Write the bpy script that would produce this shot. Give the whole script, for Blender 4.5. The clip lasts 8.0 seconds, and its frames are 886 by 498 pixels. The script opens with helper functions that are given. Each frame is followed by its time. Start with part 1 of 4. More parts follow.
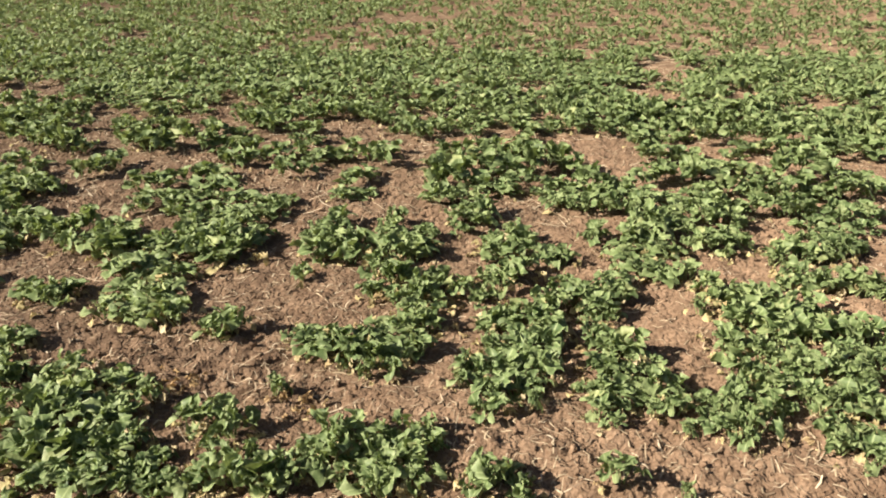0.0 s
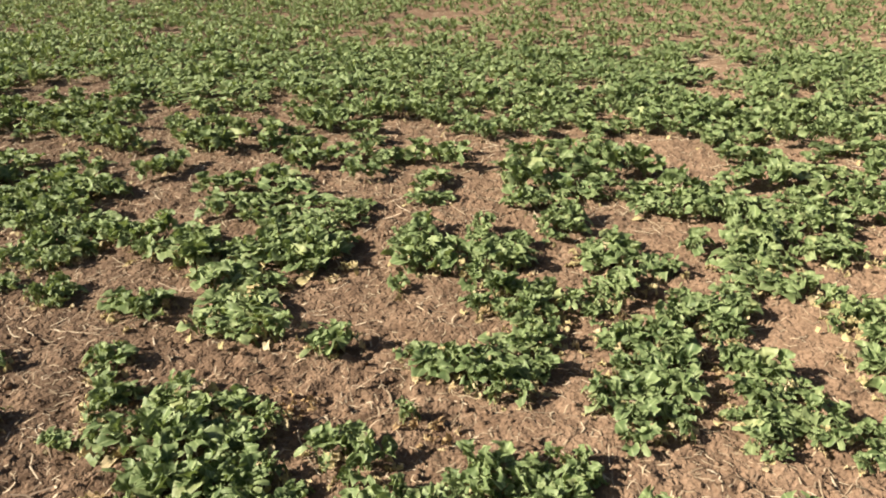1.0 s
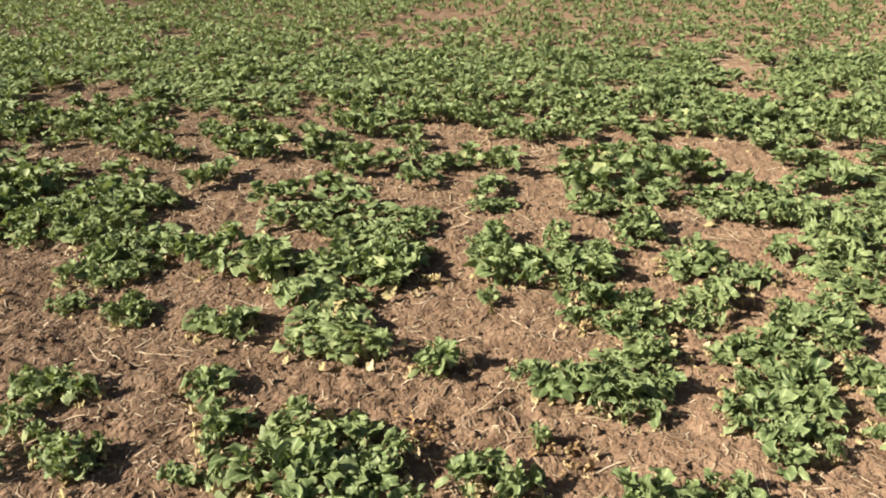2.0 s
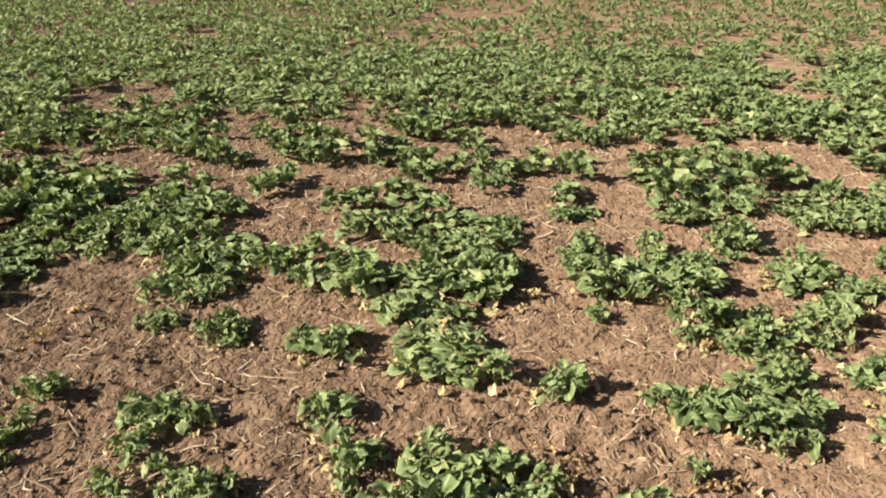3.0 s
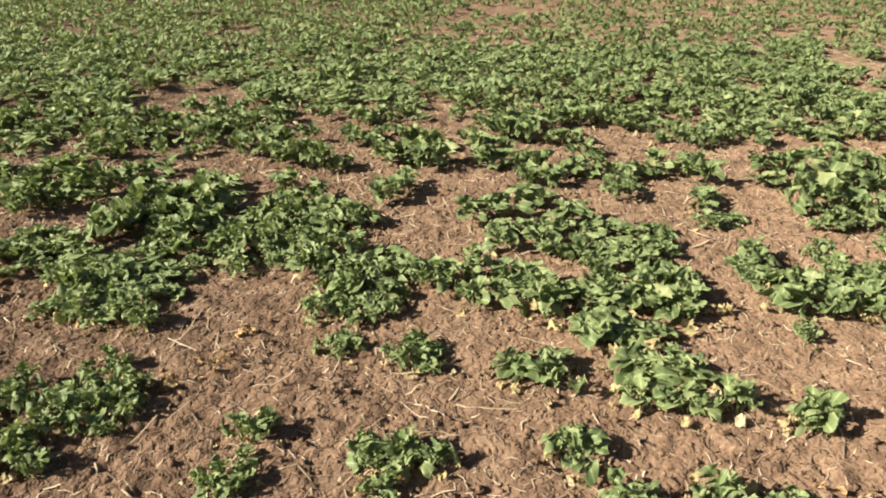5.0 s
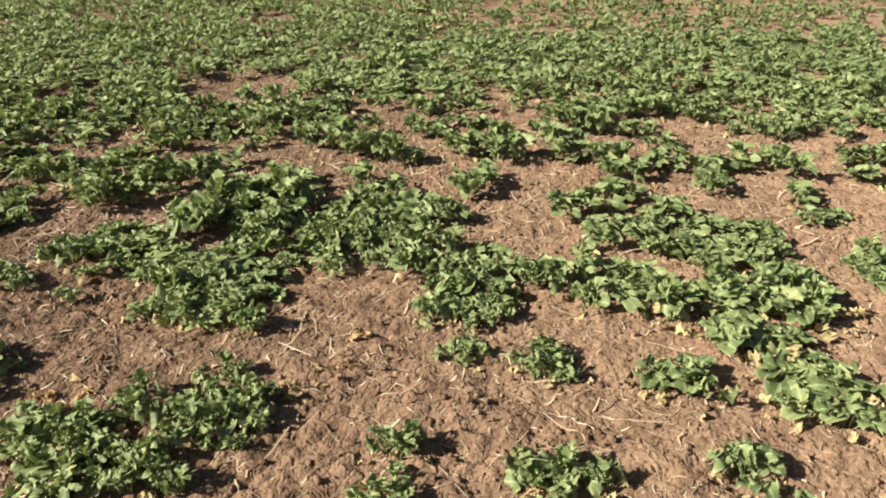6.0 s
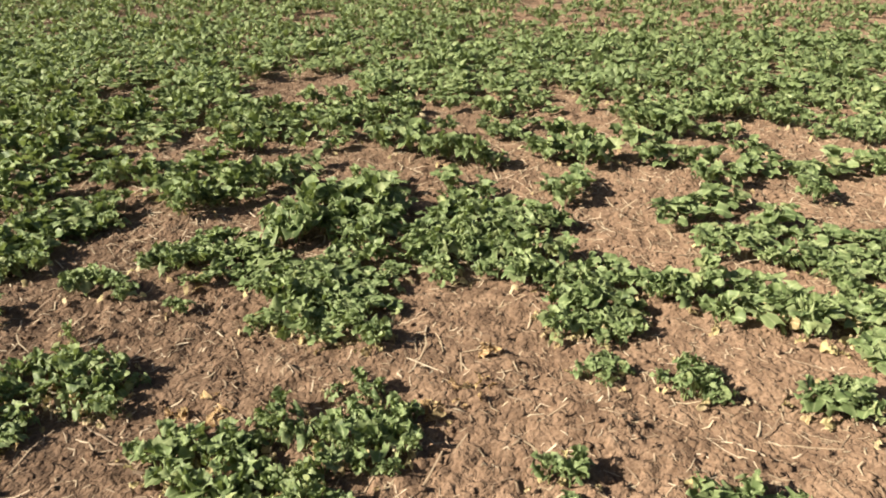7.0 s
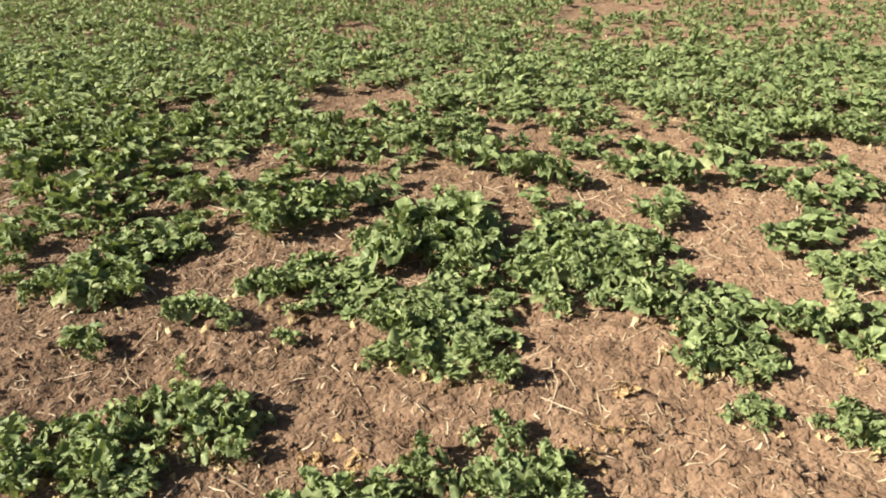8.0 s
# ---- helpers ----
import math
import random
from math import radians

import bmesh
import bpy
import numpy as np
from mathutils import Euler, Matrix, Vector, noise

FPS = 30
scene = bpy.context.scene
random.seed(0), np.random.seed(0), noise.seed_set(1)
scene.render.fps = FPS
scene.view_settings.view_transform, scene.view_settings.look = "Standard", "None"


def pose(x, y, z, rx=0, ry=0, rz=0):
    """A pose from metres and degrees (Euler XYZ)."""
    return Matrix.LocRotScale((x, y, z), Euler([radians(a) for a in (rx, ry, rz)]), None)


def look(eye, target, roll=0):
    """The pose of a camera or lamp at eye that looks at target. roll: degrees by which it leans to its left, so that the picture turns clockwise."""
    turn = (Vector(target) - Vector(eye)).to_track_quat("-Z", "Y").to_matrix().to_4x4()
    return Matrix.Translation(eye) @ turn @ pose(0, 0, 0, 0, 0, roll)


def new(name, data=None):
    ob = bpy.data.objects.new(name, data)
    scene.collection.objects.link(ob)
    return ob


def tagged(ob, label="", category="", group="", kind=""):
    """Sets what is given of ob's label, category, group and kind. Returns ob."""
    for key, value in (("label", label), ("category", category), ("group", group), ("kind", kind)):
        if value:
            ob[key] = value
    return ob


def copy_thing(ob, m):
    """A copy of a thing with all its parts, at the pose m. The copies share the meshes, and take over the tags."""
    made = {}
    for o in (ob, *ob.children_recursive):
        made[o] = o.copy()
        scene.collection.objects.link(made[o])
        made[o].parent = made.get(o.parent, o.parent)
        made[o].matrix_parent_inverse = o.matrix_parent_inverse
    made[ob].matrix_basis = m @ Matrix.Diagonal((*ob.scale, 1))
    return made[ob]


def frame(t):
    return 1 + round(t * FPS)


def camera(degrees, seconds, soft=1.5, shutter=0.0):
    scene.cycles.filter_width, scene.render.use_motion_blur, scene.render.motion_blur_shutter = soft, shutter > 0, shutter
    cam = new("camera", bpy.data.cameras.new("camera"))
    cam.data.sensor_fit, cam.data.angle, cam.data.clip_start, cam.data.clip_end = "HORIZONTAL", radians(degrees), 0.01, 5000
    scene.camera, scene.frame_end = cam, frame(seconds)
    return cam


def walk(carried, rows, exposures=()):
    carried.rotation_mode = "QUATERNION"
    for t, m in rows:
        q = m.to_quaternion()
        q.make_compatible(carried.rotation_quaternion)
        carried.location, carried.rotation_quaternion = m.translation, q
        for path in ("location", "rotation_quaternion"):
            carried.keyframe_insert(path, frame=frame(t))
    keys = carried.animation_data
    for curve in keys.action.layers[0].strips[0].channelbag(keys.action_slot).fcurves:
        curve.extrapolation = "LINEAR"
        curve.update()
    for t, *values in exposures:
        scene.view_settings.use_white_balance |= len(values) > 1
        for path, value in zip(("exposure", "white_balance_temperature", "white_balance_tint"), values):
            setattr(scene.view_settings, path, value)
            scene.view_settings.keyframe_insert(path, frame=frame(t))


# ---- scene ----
cam = camera(65.0, 8.0, soft=1.92)
PATH = [
    (0, (0.065, -0.146, 1.476), (0.055, 1.673, 0.644), 0.2),
    (0.5, (-0.142, -0.08, 1.471), (-0.165, 1.735, 0.63), 0.2),
    (1, (-0.365, 0.034, 1.462), (-0.395, 1.847, 0.618), 0.2),
    (1.2, (-0.451, 0.072, 1.458), (-0.468, 1.885, 0.616), 0.2),
    (2.3, (-0.944, 0.185, 1.458), (-0.926, 1.998, 0.615), 0.1),
    (2.5, (-1.016, 0.215, 1.459), (-1.0, 2.029, 0.617), 0.1),
    (3, (-1.246, 0.314, 1.458), (-1.232, 2.125, 0.609), 0.1),
    (3.5, (-1.438, 0.365, 1.446), (-1.388, 2.175, 0.596), 0.1),
    (4, (-1.664, 0.396, 1.45), (-1.6, 2.201, 0.59), 0.0),
    (4.5, (-1.844, 0.441, 1.441), (-1.788, 2.245, 0.58), 0.0),
    (4.7, (-1.915, 0.477, 1.443), (-1.865, 2.283, 0.585), -0.0),
    (5.8, (-2.38, 0.672, 1.428), (-2.335, 2.466, 0.544), 0.2),
    (6, (-2.465, 0.688, 1.423), (-2.428, 2.478, 0.532), 0.1),
    (6.5, (-2.678, 0.727, 1.425), (-2.653, 2.51, 0.52), 0.1),
    (7, (-2.894, 0.809, 1.42), (-2.887, 2.597, 0.524), 0.0),
    (7.5, (-3.099, 0.893, 1.427), (-3.111, 2.687, 0.544), 0.0),
    (8, (-3.315, 0.958, 1.433), (-3.329, 2.757, 0.559), 0.1),
]
walk(cam, [(t, look(eye, target, roll)) for t, eye, target, roll in PATH], [(0, 1.25), (2.5, 1.21), (4.5, 1.20), (6.5, 1.21), (8, 1.32)])


# ---------------------------------------------------------------- light
SUN_EL, SUN_AZ = 33.0, 199.0          # degrees; azimuth counted from +x towards +y
sun_way = Vector((math.cos(radians(SUN_EL)) * math.cos(radians(SUN_AZ)),
                  math.cos(radians(SUN_EL)) * math.sin(radians(SUN_AZ)), math.sin(radians(SUN_EL))))
sun_data = bpy.data.lights.new("sun", "SUN")
sun_data.energy, sun_data.angle, sun_data.color = 5.0, radians(0.6), (1.0, 0.905, 0.785)
sun = new("sun", sun_data)
sun.matrix_world = look(sun_way * 40, (0, 0, 0))

world = bpy.data.worlds.new("sky")
scene.world = world
world.use_nodes = True
wn = world.node_tree
sky = wn.nodes.new("ShaderNodeTexSky")
sky.sky_type = "NISHITA"
sky.sun_disc = False
sky.sun_elevation = radians(SUN_EL)
sky.sun_rotation = radians(90 - SUN_AZ)
sky.air_density, sky.dust_density, sky.ozone_density = 0.9, 3.5, 1.0
back = wn.nodes["Background"]
wn.links.new(sky.outputs[0], back.inputs[0])
back.inputs[1].default_value = 0.031


# ---------------------------------------------------------------- materials
class Mat:
    """A node material, with short ways to add and join nodes."""

    def __init__(self, name):
        self.m = bpy.data.materials.new(name)
        self.m.use_nodes = True
        self.t = self.m.node_tree
        self.b = self.t.nodes["Principled BSDF"]
        self.out = self.t.nodes["Material Output"]

    def n(self, kind, **kw):
        node = self.t.nodes.new(kind)
        for k, v in kw.items():
            if k in node.inputs:
                self.put(node.inputs[k], v)
        return node

    def put(self, sock, v):
        if isinstance(v, bpy.types.NodeSocket):
            self.t.links.new(v, sock)
        else:
            sock.default_value = v

    def noise(self, where, scale, detail=4.0, rough=0.55):
        node = self.n("ShaderNodeTexNoise", Scale=scale, Detail=detail, Roughness=rough)
        self.put(node.inputs["Vector"], where)
        return node.outputs["Fac"]

    def ramp(self, fac, *stops):
        node = self.n("ShaderNodeValToRGB")
        e = node.color_ramp.elements
        while len(e) < len(stops):
            e.new(0.5)
        for k, (p, c) in enumerate(stops):
            e[k].position = p
            e[k].color = (c, c, c, 1) if isinstance(c, (int, float)) else (*c, 1)
        self.put(node.inputs[0], fac)
        return node.outputs[0]

    def mix(self, fac, a, b, blend="MIX"):
        node = self.n("ShaderNodeMix")
        node.data_type, node.blend_type = "RGBA", blend
        for sock, v in ((node.inputs[0], fac), (node.inputs[6], a), (node.inputs[7], b)):
            self.put(sock, (*v, 1) if isinstance(v, tuple) and len(v) == 3 else v)
        return node.outputs[2]

    def math(self, op, a, b=0.0):
        node = self.n("ShaderNodeMath")
        node.operation = op
        self.put(node.inputs[0], a)
        self.put(node.inputs[1], b)
        return node.outputs[0]

    def bump(self, height, strength, distance):
        node = self.n("ShaderNodeBump", Strength=strength, Distance=distance, Height=height)
        return node.outputs[0]


def soil_material():
    m = Mat("dry_brown_soil")
    p = m.n("ShaderNodeNewGeometry").outputs["Position"]
    big = m.noise(p, 0.9, 5)
    mid = m.noise(p, 9.0, 6, 0.6)
    fine = m.noise(p, 70.0, 5, 0.65)
    grit = m.noise(p, 260.0, 3, 0.6)
    c = m.ramp(mid, (0.32, (0.094, 0.060, 0.039)), (0.50, (0.210, 0.139, 0.088)), (0.72, (0.320, 0.220, 0.142)))
    c = m.mix(m.ramp(big, (0.35, 0.0), (0.7, 0.55)), c, (0.280, 0.187, 0.121))
    c = m.mix(m.ramp(fine, (0.36, 0.75), (0.52, 0.0)), c, (0.135, 0.082, 0.048))
    c = m.mix(m.ramp(grit, (0.62, 0.0), (0.74, 0.45)), c, (0.40, 0.285, 0.18))
    # the young crop goes on to the horizon and greens the far ground
    sep = m.n("ShaderNodeSeparateXYZ", Vector=p)
    far = m.ramp(m.math("MULTIPLY", sep.outputs["Y"], 0.01), (0.22, 0.0), (0.34, 0.8))
    patch = m.ramp(m.noise(p, 0.35, 6, 0.6), (0.36, 0.25), (0.52, 1.0))
    c = m.mix(m.math("MULTIPLY", far, patch), c, (0.075, 0.125, 0.035))
    m.put(m.b.inputs["Base Color"], c)
    m.b.inputs["Roughness"].default_value = 0.95
    m.b.inputs["Specular IOR Level"].default_value = 0.12
    m.b.inputs["Diffuse Roughness"].default_value = 1.0
    warp = m.n("ShaderNodeVectorMath")
    warp.operation = "MULTIPLY_ADD"
    m.put(warp.inputs[0], m.n("ShaderNodeTexNoise", Scale=22.0, Detail=3.0, Vector=p).outputs["Color"])
    warp.inputs[1].default_value = (0.05, 0.05, 0.05)
    m.put(warp.inputs[2], p)
    worm = m.math("ABSOLUTE", m.math("SUBTRACT", m.noise(warp.outputs[0], 17.0, 1.0, 0.4), 0.5))
    crevice = m.ramp(worm, (0.0, 0.0), (0.10, 1.0))
    near = m.n("ShaderNodeTexVoronoi", Scale=38.0, Vector=warp.outputs[0]).outputs["Distance"]
    small = m.n("ShaderNodeTexVoronoi", Scale=95.0, Vector=warp.outputs[0]).outputs["Distance"]
    crumb = m.math("ADD", m.math("MULTIPLY", near, -0.5), m.math("MULTIPLY", small, -0.18))
    lump = m.noise(p, 34.0, 3, 0.5)
    h = m.math("ADD", m.math("MULTIPLY", fine, 0.30), m.math("MULTIPLY", grit, 0.08))
    h = m.math("ADD", h, m.math("ADD", m.math("MULTIPLY", crevice, 0.22), m.math("ADD", m.math("MULTIPLY", lump, 0.5), crumb)))
    m.put(m.b.inputs["Normal"], m.bump(h, 1.0, 0.024))
    return m.m


def leaf_material(name, joined, tones, glow, rough=0.52):
    """Leaf blade: uneven green, pale midrib and side veins, light shining through."""
    m = Mat(name)
    if joined:
        rnd = m.n("ShaderNodeNewGeometry").outputs["Random Per Island"]
    else:
        rnd = m.n("ShaderNodeObjectInfo").outputs["Random"]
    p = m.n("ShaderNodeNewGeometry").outputs["Position"]
    uv = m.n("ShaderNodeUVMap").outputs[0]
    sep = m.n("ShaderNodeSeparateXYZ", Vector=uv)
    c = m.ramp(rnd, *tones)
    blot = m.noise(p, 48.0, 3, 0.5)
    c = m.mix(m.ramp(blot, (0.35, 0.0), (0.7, 0.25)), c, tones[-2][1])
    stand = m.noise(p, 1.1, 3)
    c = m.mix(m.ramp(stand, (0.38, 0.30), (0.62, 0.0)), c, (tones[0][1][0] * 0.8, tones[0][1][1] * 0.95, tones[0][1][2] * 1.05))
    side = m.math("ABSOLUTE", m.math("SUBTRACT", sep.outputs["X"], 0.5))
    rib = m.ramp(side, (0.02, 0.5), (0.075, 0.0))
    vein = m.math("SINE", m.math("MULTIPLY", m.math("SUBTRACT", sep.outputs["Y"], side), 44.0))
    veins = m.ramp(vein, (0.86, 0.0), (1.0, 0.03))
    pale = tuple(min(1.0, 1.5 * g + 0.02) for g in tones[-2][1])
    rim = m.ramp(side, (0.33, 0.0), (0.5, 0.55))
    c = m.mix(m.math("MAXIMUM", m.math("MAXIMUM", rib, veins), rim), c, pale)
    m.put(m.b.inputs["Base Color"], c)
    m.b.inputs["Roughness"].default_value = rough
    m.b.inputs["Specular IOR Level"].default_value = 0.25
    h = m.math("ADD", m.math("MULTIPLY", blot, 0.7), m.math("MULTIPLY", vein, 0.02))
    nrm = m.bump(h, 0.7, 0.007)
    m.put(m.b.inputs["Normal"], nrm)
    tr = m.n("ShaderNodeBsdfTranslucent")
    m.put(tr.inputs["Color"], m.mix(0.55, c, glow))
    m.put(tr.inputs["Normal"], nrm)
    mixer = m.n("ShaderNodeMixShader", Fac=0.20)
    m.t.links.new(m.b.outputs[0], mixer.inputs[1])
    m.t.links.new(tr.outputs[0], mixer.inputs[2])
    m.t.links.new(mixer.outputs[0], m.out.inputs[0])
    return m.m


def straw_material(joined):
    m = Mat("weathered_straw_litter" if joined else "weathered_straw")
    rnd = m.n("ShaderNodeNewGeometry").outputs["Random Per Island"] if joined else m.n("ShaderNodeObjectInfo").outputs["Random"]
    p = m.n("ShaderNodeNewGeometry").outputs["Position"]
    c = m.ramp(rnd, (0.0, (0.15, 0.105, 0.065)), (0.35, (0.31, 0.23, 0.145)), (0.7, (0.43, 0.34, 0.215)), (1.0, (0.60, 0.50, 0.35)))
    c = m.mix(m.ramp(m.noise(p, 120.0, 3), (0.4, 0.0), (0.7, 0.5)), c, (0.20, 0.13, 0.08))
    m.put(m.b.inputs["Base Color"], c)
    m.b.inputs["Roughness"].default_value = 0.7
    return m.m


SOIL = soil_material()
GREEN = ((0.0, (0.062, 0.099, 0.034)), (0.20, (0.108, 0.155, 0.056)), (0.74, (0.166, 0.219, 0.085)), (0.95, (0.244, 0.290, 0.128)), (1.0, (0.31, 0.33, 0.14)))
LEAF = leaf_material("rape_leaf", False, GREEN, (0.36, 0.46, 0.085))
LEAVES = leaf_material("rape_foliage", True, GREEN, (0.36, 0.46, 0.085))
DRY = ((0.0, (0.24, 0.15, 0.07)), (0.25, (0.37, 0.31, 0.14)), (0.55, (0.43, 0.38, 0.17)), (0.85, (0.44, 0.36, 0.20)), (1.0, (0.56, 0.47, 0.30)))
WITHERED = leaf_material("withered_leaf", False, DRY, (0.5, 0.38, 0.14), 0.65)
WITHERED_MANY = leaf_material("withered_leaves", True, DRY, (0.5, 0.38, 0.14), 0.65)
DEAD_LEAF = leaf_material("brown_dead_leaf", False, ((0.0, (0.16, 0.085, 0.04)), (0.4, (0.30, 0.18, 0.085)), (0.7, (0.42, 0.28, 0.13)), (0.9, (0.50, 0.38, 0.19)), (1.0, (0.55, 0.45, 0.27))), (0.4, 0.25, 0.08), 0.7)
STEM = leaf_material("pale_stem", False, ((0.0, (0.16, 0.20, 0.08)), (0.4, (0.22, 0.26, 0.10)), (0.7, (0.28, 0.31, 0.13)), (0.9, (0.33, 0.35, 0.16)), (1.0, (0.38, 0.38, 0.20))), (0.3, 0.36, 0.1), 0.5)
STRAW = straw_material(False)
LITTER = straw_material(True)


# ---------------------------------------------------------------- ground
def lattice(ix, iy, seed):
    """A random number from 0 to 1 for each whole-number corner."""
    h = (ix.astype(np.int64) * 374761393 + iy.astype(np.int64) * 668265263 + seed * 974634777) & 0xFFFFFFFF
    h = ((h ^ (h >> 13)) * 1274126177) & 0xFFFFFFFF
    h = ((h ^ (h >> 16)) * 224682251) & 0xFFFFFFFF
    return (h ^ (h >> 15)).astype(np.float64) / 4294967295.0


def smooth_noise(x, y, cell, seed):
    c, s = math.cos(seed * 1.3 + 0.5), math.sin(seed * 1.3 + 0.5)
    u, v = (np.asarray(x) * c - np.asarray(y) * s) / cell, (np.asarray(x) * s + np.asarray(y) * c) / cell
    iu, iv = np.floor(u), np.floor(v)
    a, b = u - iu, v - iv
    a, b = a * a * (3 - 2 * a), b * b * (3 - 2 * b)
    iu, iv = iu.astype(np.int64), iv.astype(np.int64)
    g = lattice
    low = g(iu, iv, seed) * (1 - a) + g(iu + 1, iv, seed) * a
    top = g(iu, iv + 1, seed) * (1 - a) + g(iu + 1, iv + 1, seed) * a
    return (low * (1 - b) + top * b) * 2 - 1


def clods(x, y, cell, seed):
    """Distance to the nearest and to the second scattered clod centre, in cells."""
    u, v = np.asarray(x) / cell, np.asarray(y) / cell
    iu, iv = np.floor(u).astype(np.int64), np.floor(v).astype(np.int64)
    one = np.full(u.shape, 9.0)
    two = np.full(u.shape, 9.0)
    for dx in (-1, 0, 1):
        for dy in (-1, 0, 1):
            px = iu + dx + lattice(iu + dx, iv + dy, seed)
            py = iv + dy + lattice(iu + dx, iv + dy, seed + 7)
            d = np.hypot(px - u, py - v)
            two = np.minimum(two, np.maximum(one, d))
            one = np.minimum(one, d)
    return one, two


def ground_height(x, y):
    """Rain-beaten soil: low swells, lumps, clods and narrow crevices."""
    x, y = np.asarray(x, float), np.asarray(y, float)
    h = 0.016 * smooth_noise(x, y, 1.3, 1) + 0.011 * smooth_noise(x, y, 0.34, 2)
    core = np.clip((x + 5.6) / 0.7, 0, 1) * np.clip((3.0 - x) / 0.7, 0, 1) * np.clip((y - 0.6) / 0.6, 0, 1)
    core = core * np.clip(1.25 - 0.25 * (y - 4.0) / 1.6, 0.15, 1)
    h += (0.4 + 0.6 * core) * 0.012 * smooth_noise(x + y * 0.3, y, 0.11, 3)
    wx, wy = x + 0.02 * smooth_noise(x, y, 0.06, 11), y + 0.02 * smooth_noise(x, y, 0.06, 12)
    ridge = 1 - np.abs(smooth_noise(wx, wy, 0.045, 4))
    h += core * 0.006 * (0.45 - np.clip((ridge - 0.70) / 0.3, 0, 1))
    one, two = clods(wx, wy, 0.060, 5)
    rough = np.clip(0.5 + 0.9 * smooth_noise(x, y, 0.5, 6), 0.15, 1)
    h += core * rough * (0.030 * np.clip(0.62 - one, 0, 1) - 0.008 * np.clip(0.12 - (two - one), 0, 1) / 0.12)
    h += core * 0.005 * smooth_noise(x, y, 0.026, 8)
    return h


def steps(*stretches):
    """Grid lines: (from, to, spacing) stretches one after another."""
    line = []
    for a, b, s in stretches:
        line += list(np.arange(a, b - s * 0.5, s))
    return line


def away(start, end, growth=1.35, first=0.15):
    line, s = [], first
    while abs(start) < abs(end):
        line.append(start)
        s *= growth
        start += math.copysign(s, end)
    return line + [end]


gx = sorted(set(away(-12.0, -2500.0) + steps((-11.95, -6.2, 0.12), (-6.2, -4.9, 0.03), (-4.9, 2.3, 0.0165), (2.3, 3.2, 0.03), (3.2, 12.0, 0.12)) + away(12.0, 2500.0)))
gy = sorted(set(away(-3.0, -2500.0) + steps((-2.95, 0.7, 0.08), (0.7, 1.2, 0.03), (1.2, 3.4, 0.0132), (3.4, 5.2, 0.024), (5.2, 10.0, 0.045), (10.0, 19.0, 0.12)) + away(19.0, 2500.0)))
GX, GY = np.meshgrid(np.array(gx), np.array(gy))
GZ = ground_height(GX, GY)
GZ *= np.clip(1.25 - np.hypot(GX, GY) / 60.0, 0, 1)


def sheet(name, verts, quads, material, uv=None, smooth=True):
    """A mesh of four-cornered faces from arrays."""
    me = bpy.data.meshes.new(name)
    nv, nf = len(verts), len(quads)
    me.vertices.add(nv)
    me.vertices.foreach_set("co", np.ascontiguousarray(verts, dtype=np.float32).ravel())
    me.loops.add(nf * 4)
    me.loops.foreach_set("vertex_index", np.ascontiguousarray(quads, dtype=np.int32).ravel())
    me.polygons.add(nf)
    me.polygons.foreach_set("loop_start", np.arange(0, nf * 4, 4, dtype=np.int32))
    me.polygons.foreach_set("use_smooth", np.full(nf, smooth))
    if uv is not None:
        me.uv_layers.new(name="leaf").data.foreach_set("uv", np.ascontiguousarray(uv[np.asarray(quads).ravel()], dtype=np.float32).ravel())
    me.update(calc_edges=True)
    me.materials.append(material)
    return me


def grid_quads(rows, cols):
    i = np.arange((rows - 1) * cols).reshape(rows - 1, cols)[:, :-1].ravel()
    return np.stack([i, i + 1, i + cols + 1, i + cols], 1)


ground = new("ground", sheet("ground", np.stack([GX.ravel(), GY.ravel(), GZ.ravel()], 1), grid_quads(*GX.shape), SOIL))
tagged(ground, "dry crusted brown field soil, cracked and littered with straw", "ground", kind="structure")


# ---------------------------------------------------------------- the crop
# Along a leaf: (place, width, how far its edge lags behind the midrib)
BLADE = ((0, 0.08, 0), (0.15, 0.08, 0), (0.23, 0.46, 0.05), (0.29, 0.40, 0.02), (0.34, 0.16, 0), (0.42, 0.70, 0.06), (0.49, 0.74, 0.02), (0.55, 0.46, 0), (0.66, 1.0, 0.03), (0.79, 1.10, 0.02), (0.91, 1.02, -0.01), (1.0, 0.74, -0.08))
SLIM = ((0, 0.08, 0), (0.26, 0.22, 0), (0.46, 0.82, 0), (0.68, 1.04, -0.02), (0.88, 0.98, -0.04), (1.0, 0.60, -0.07))


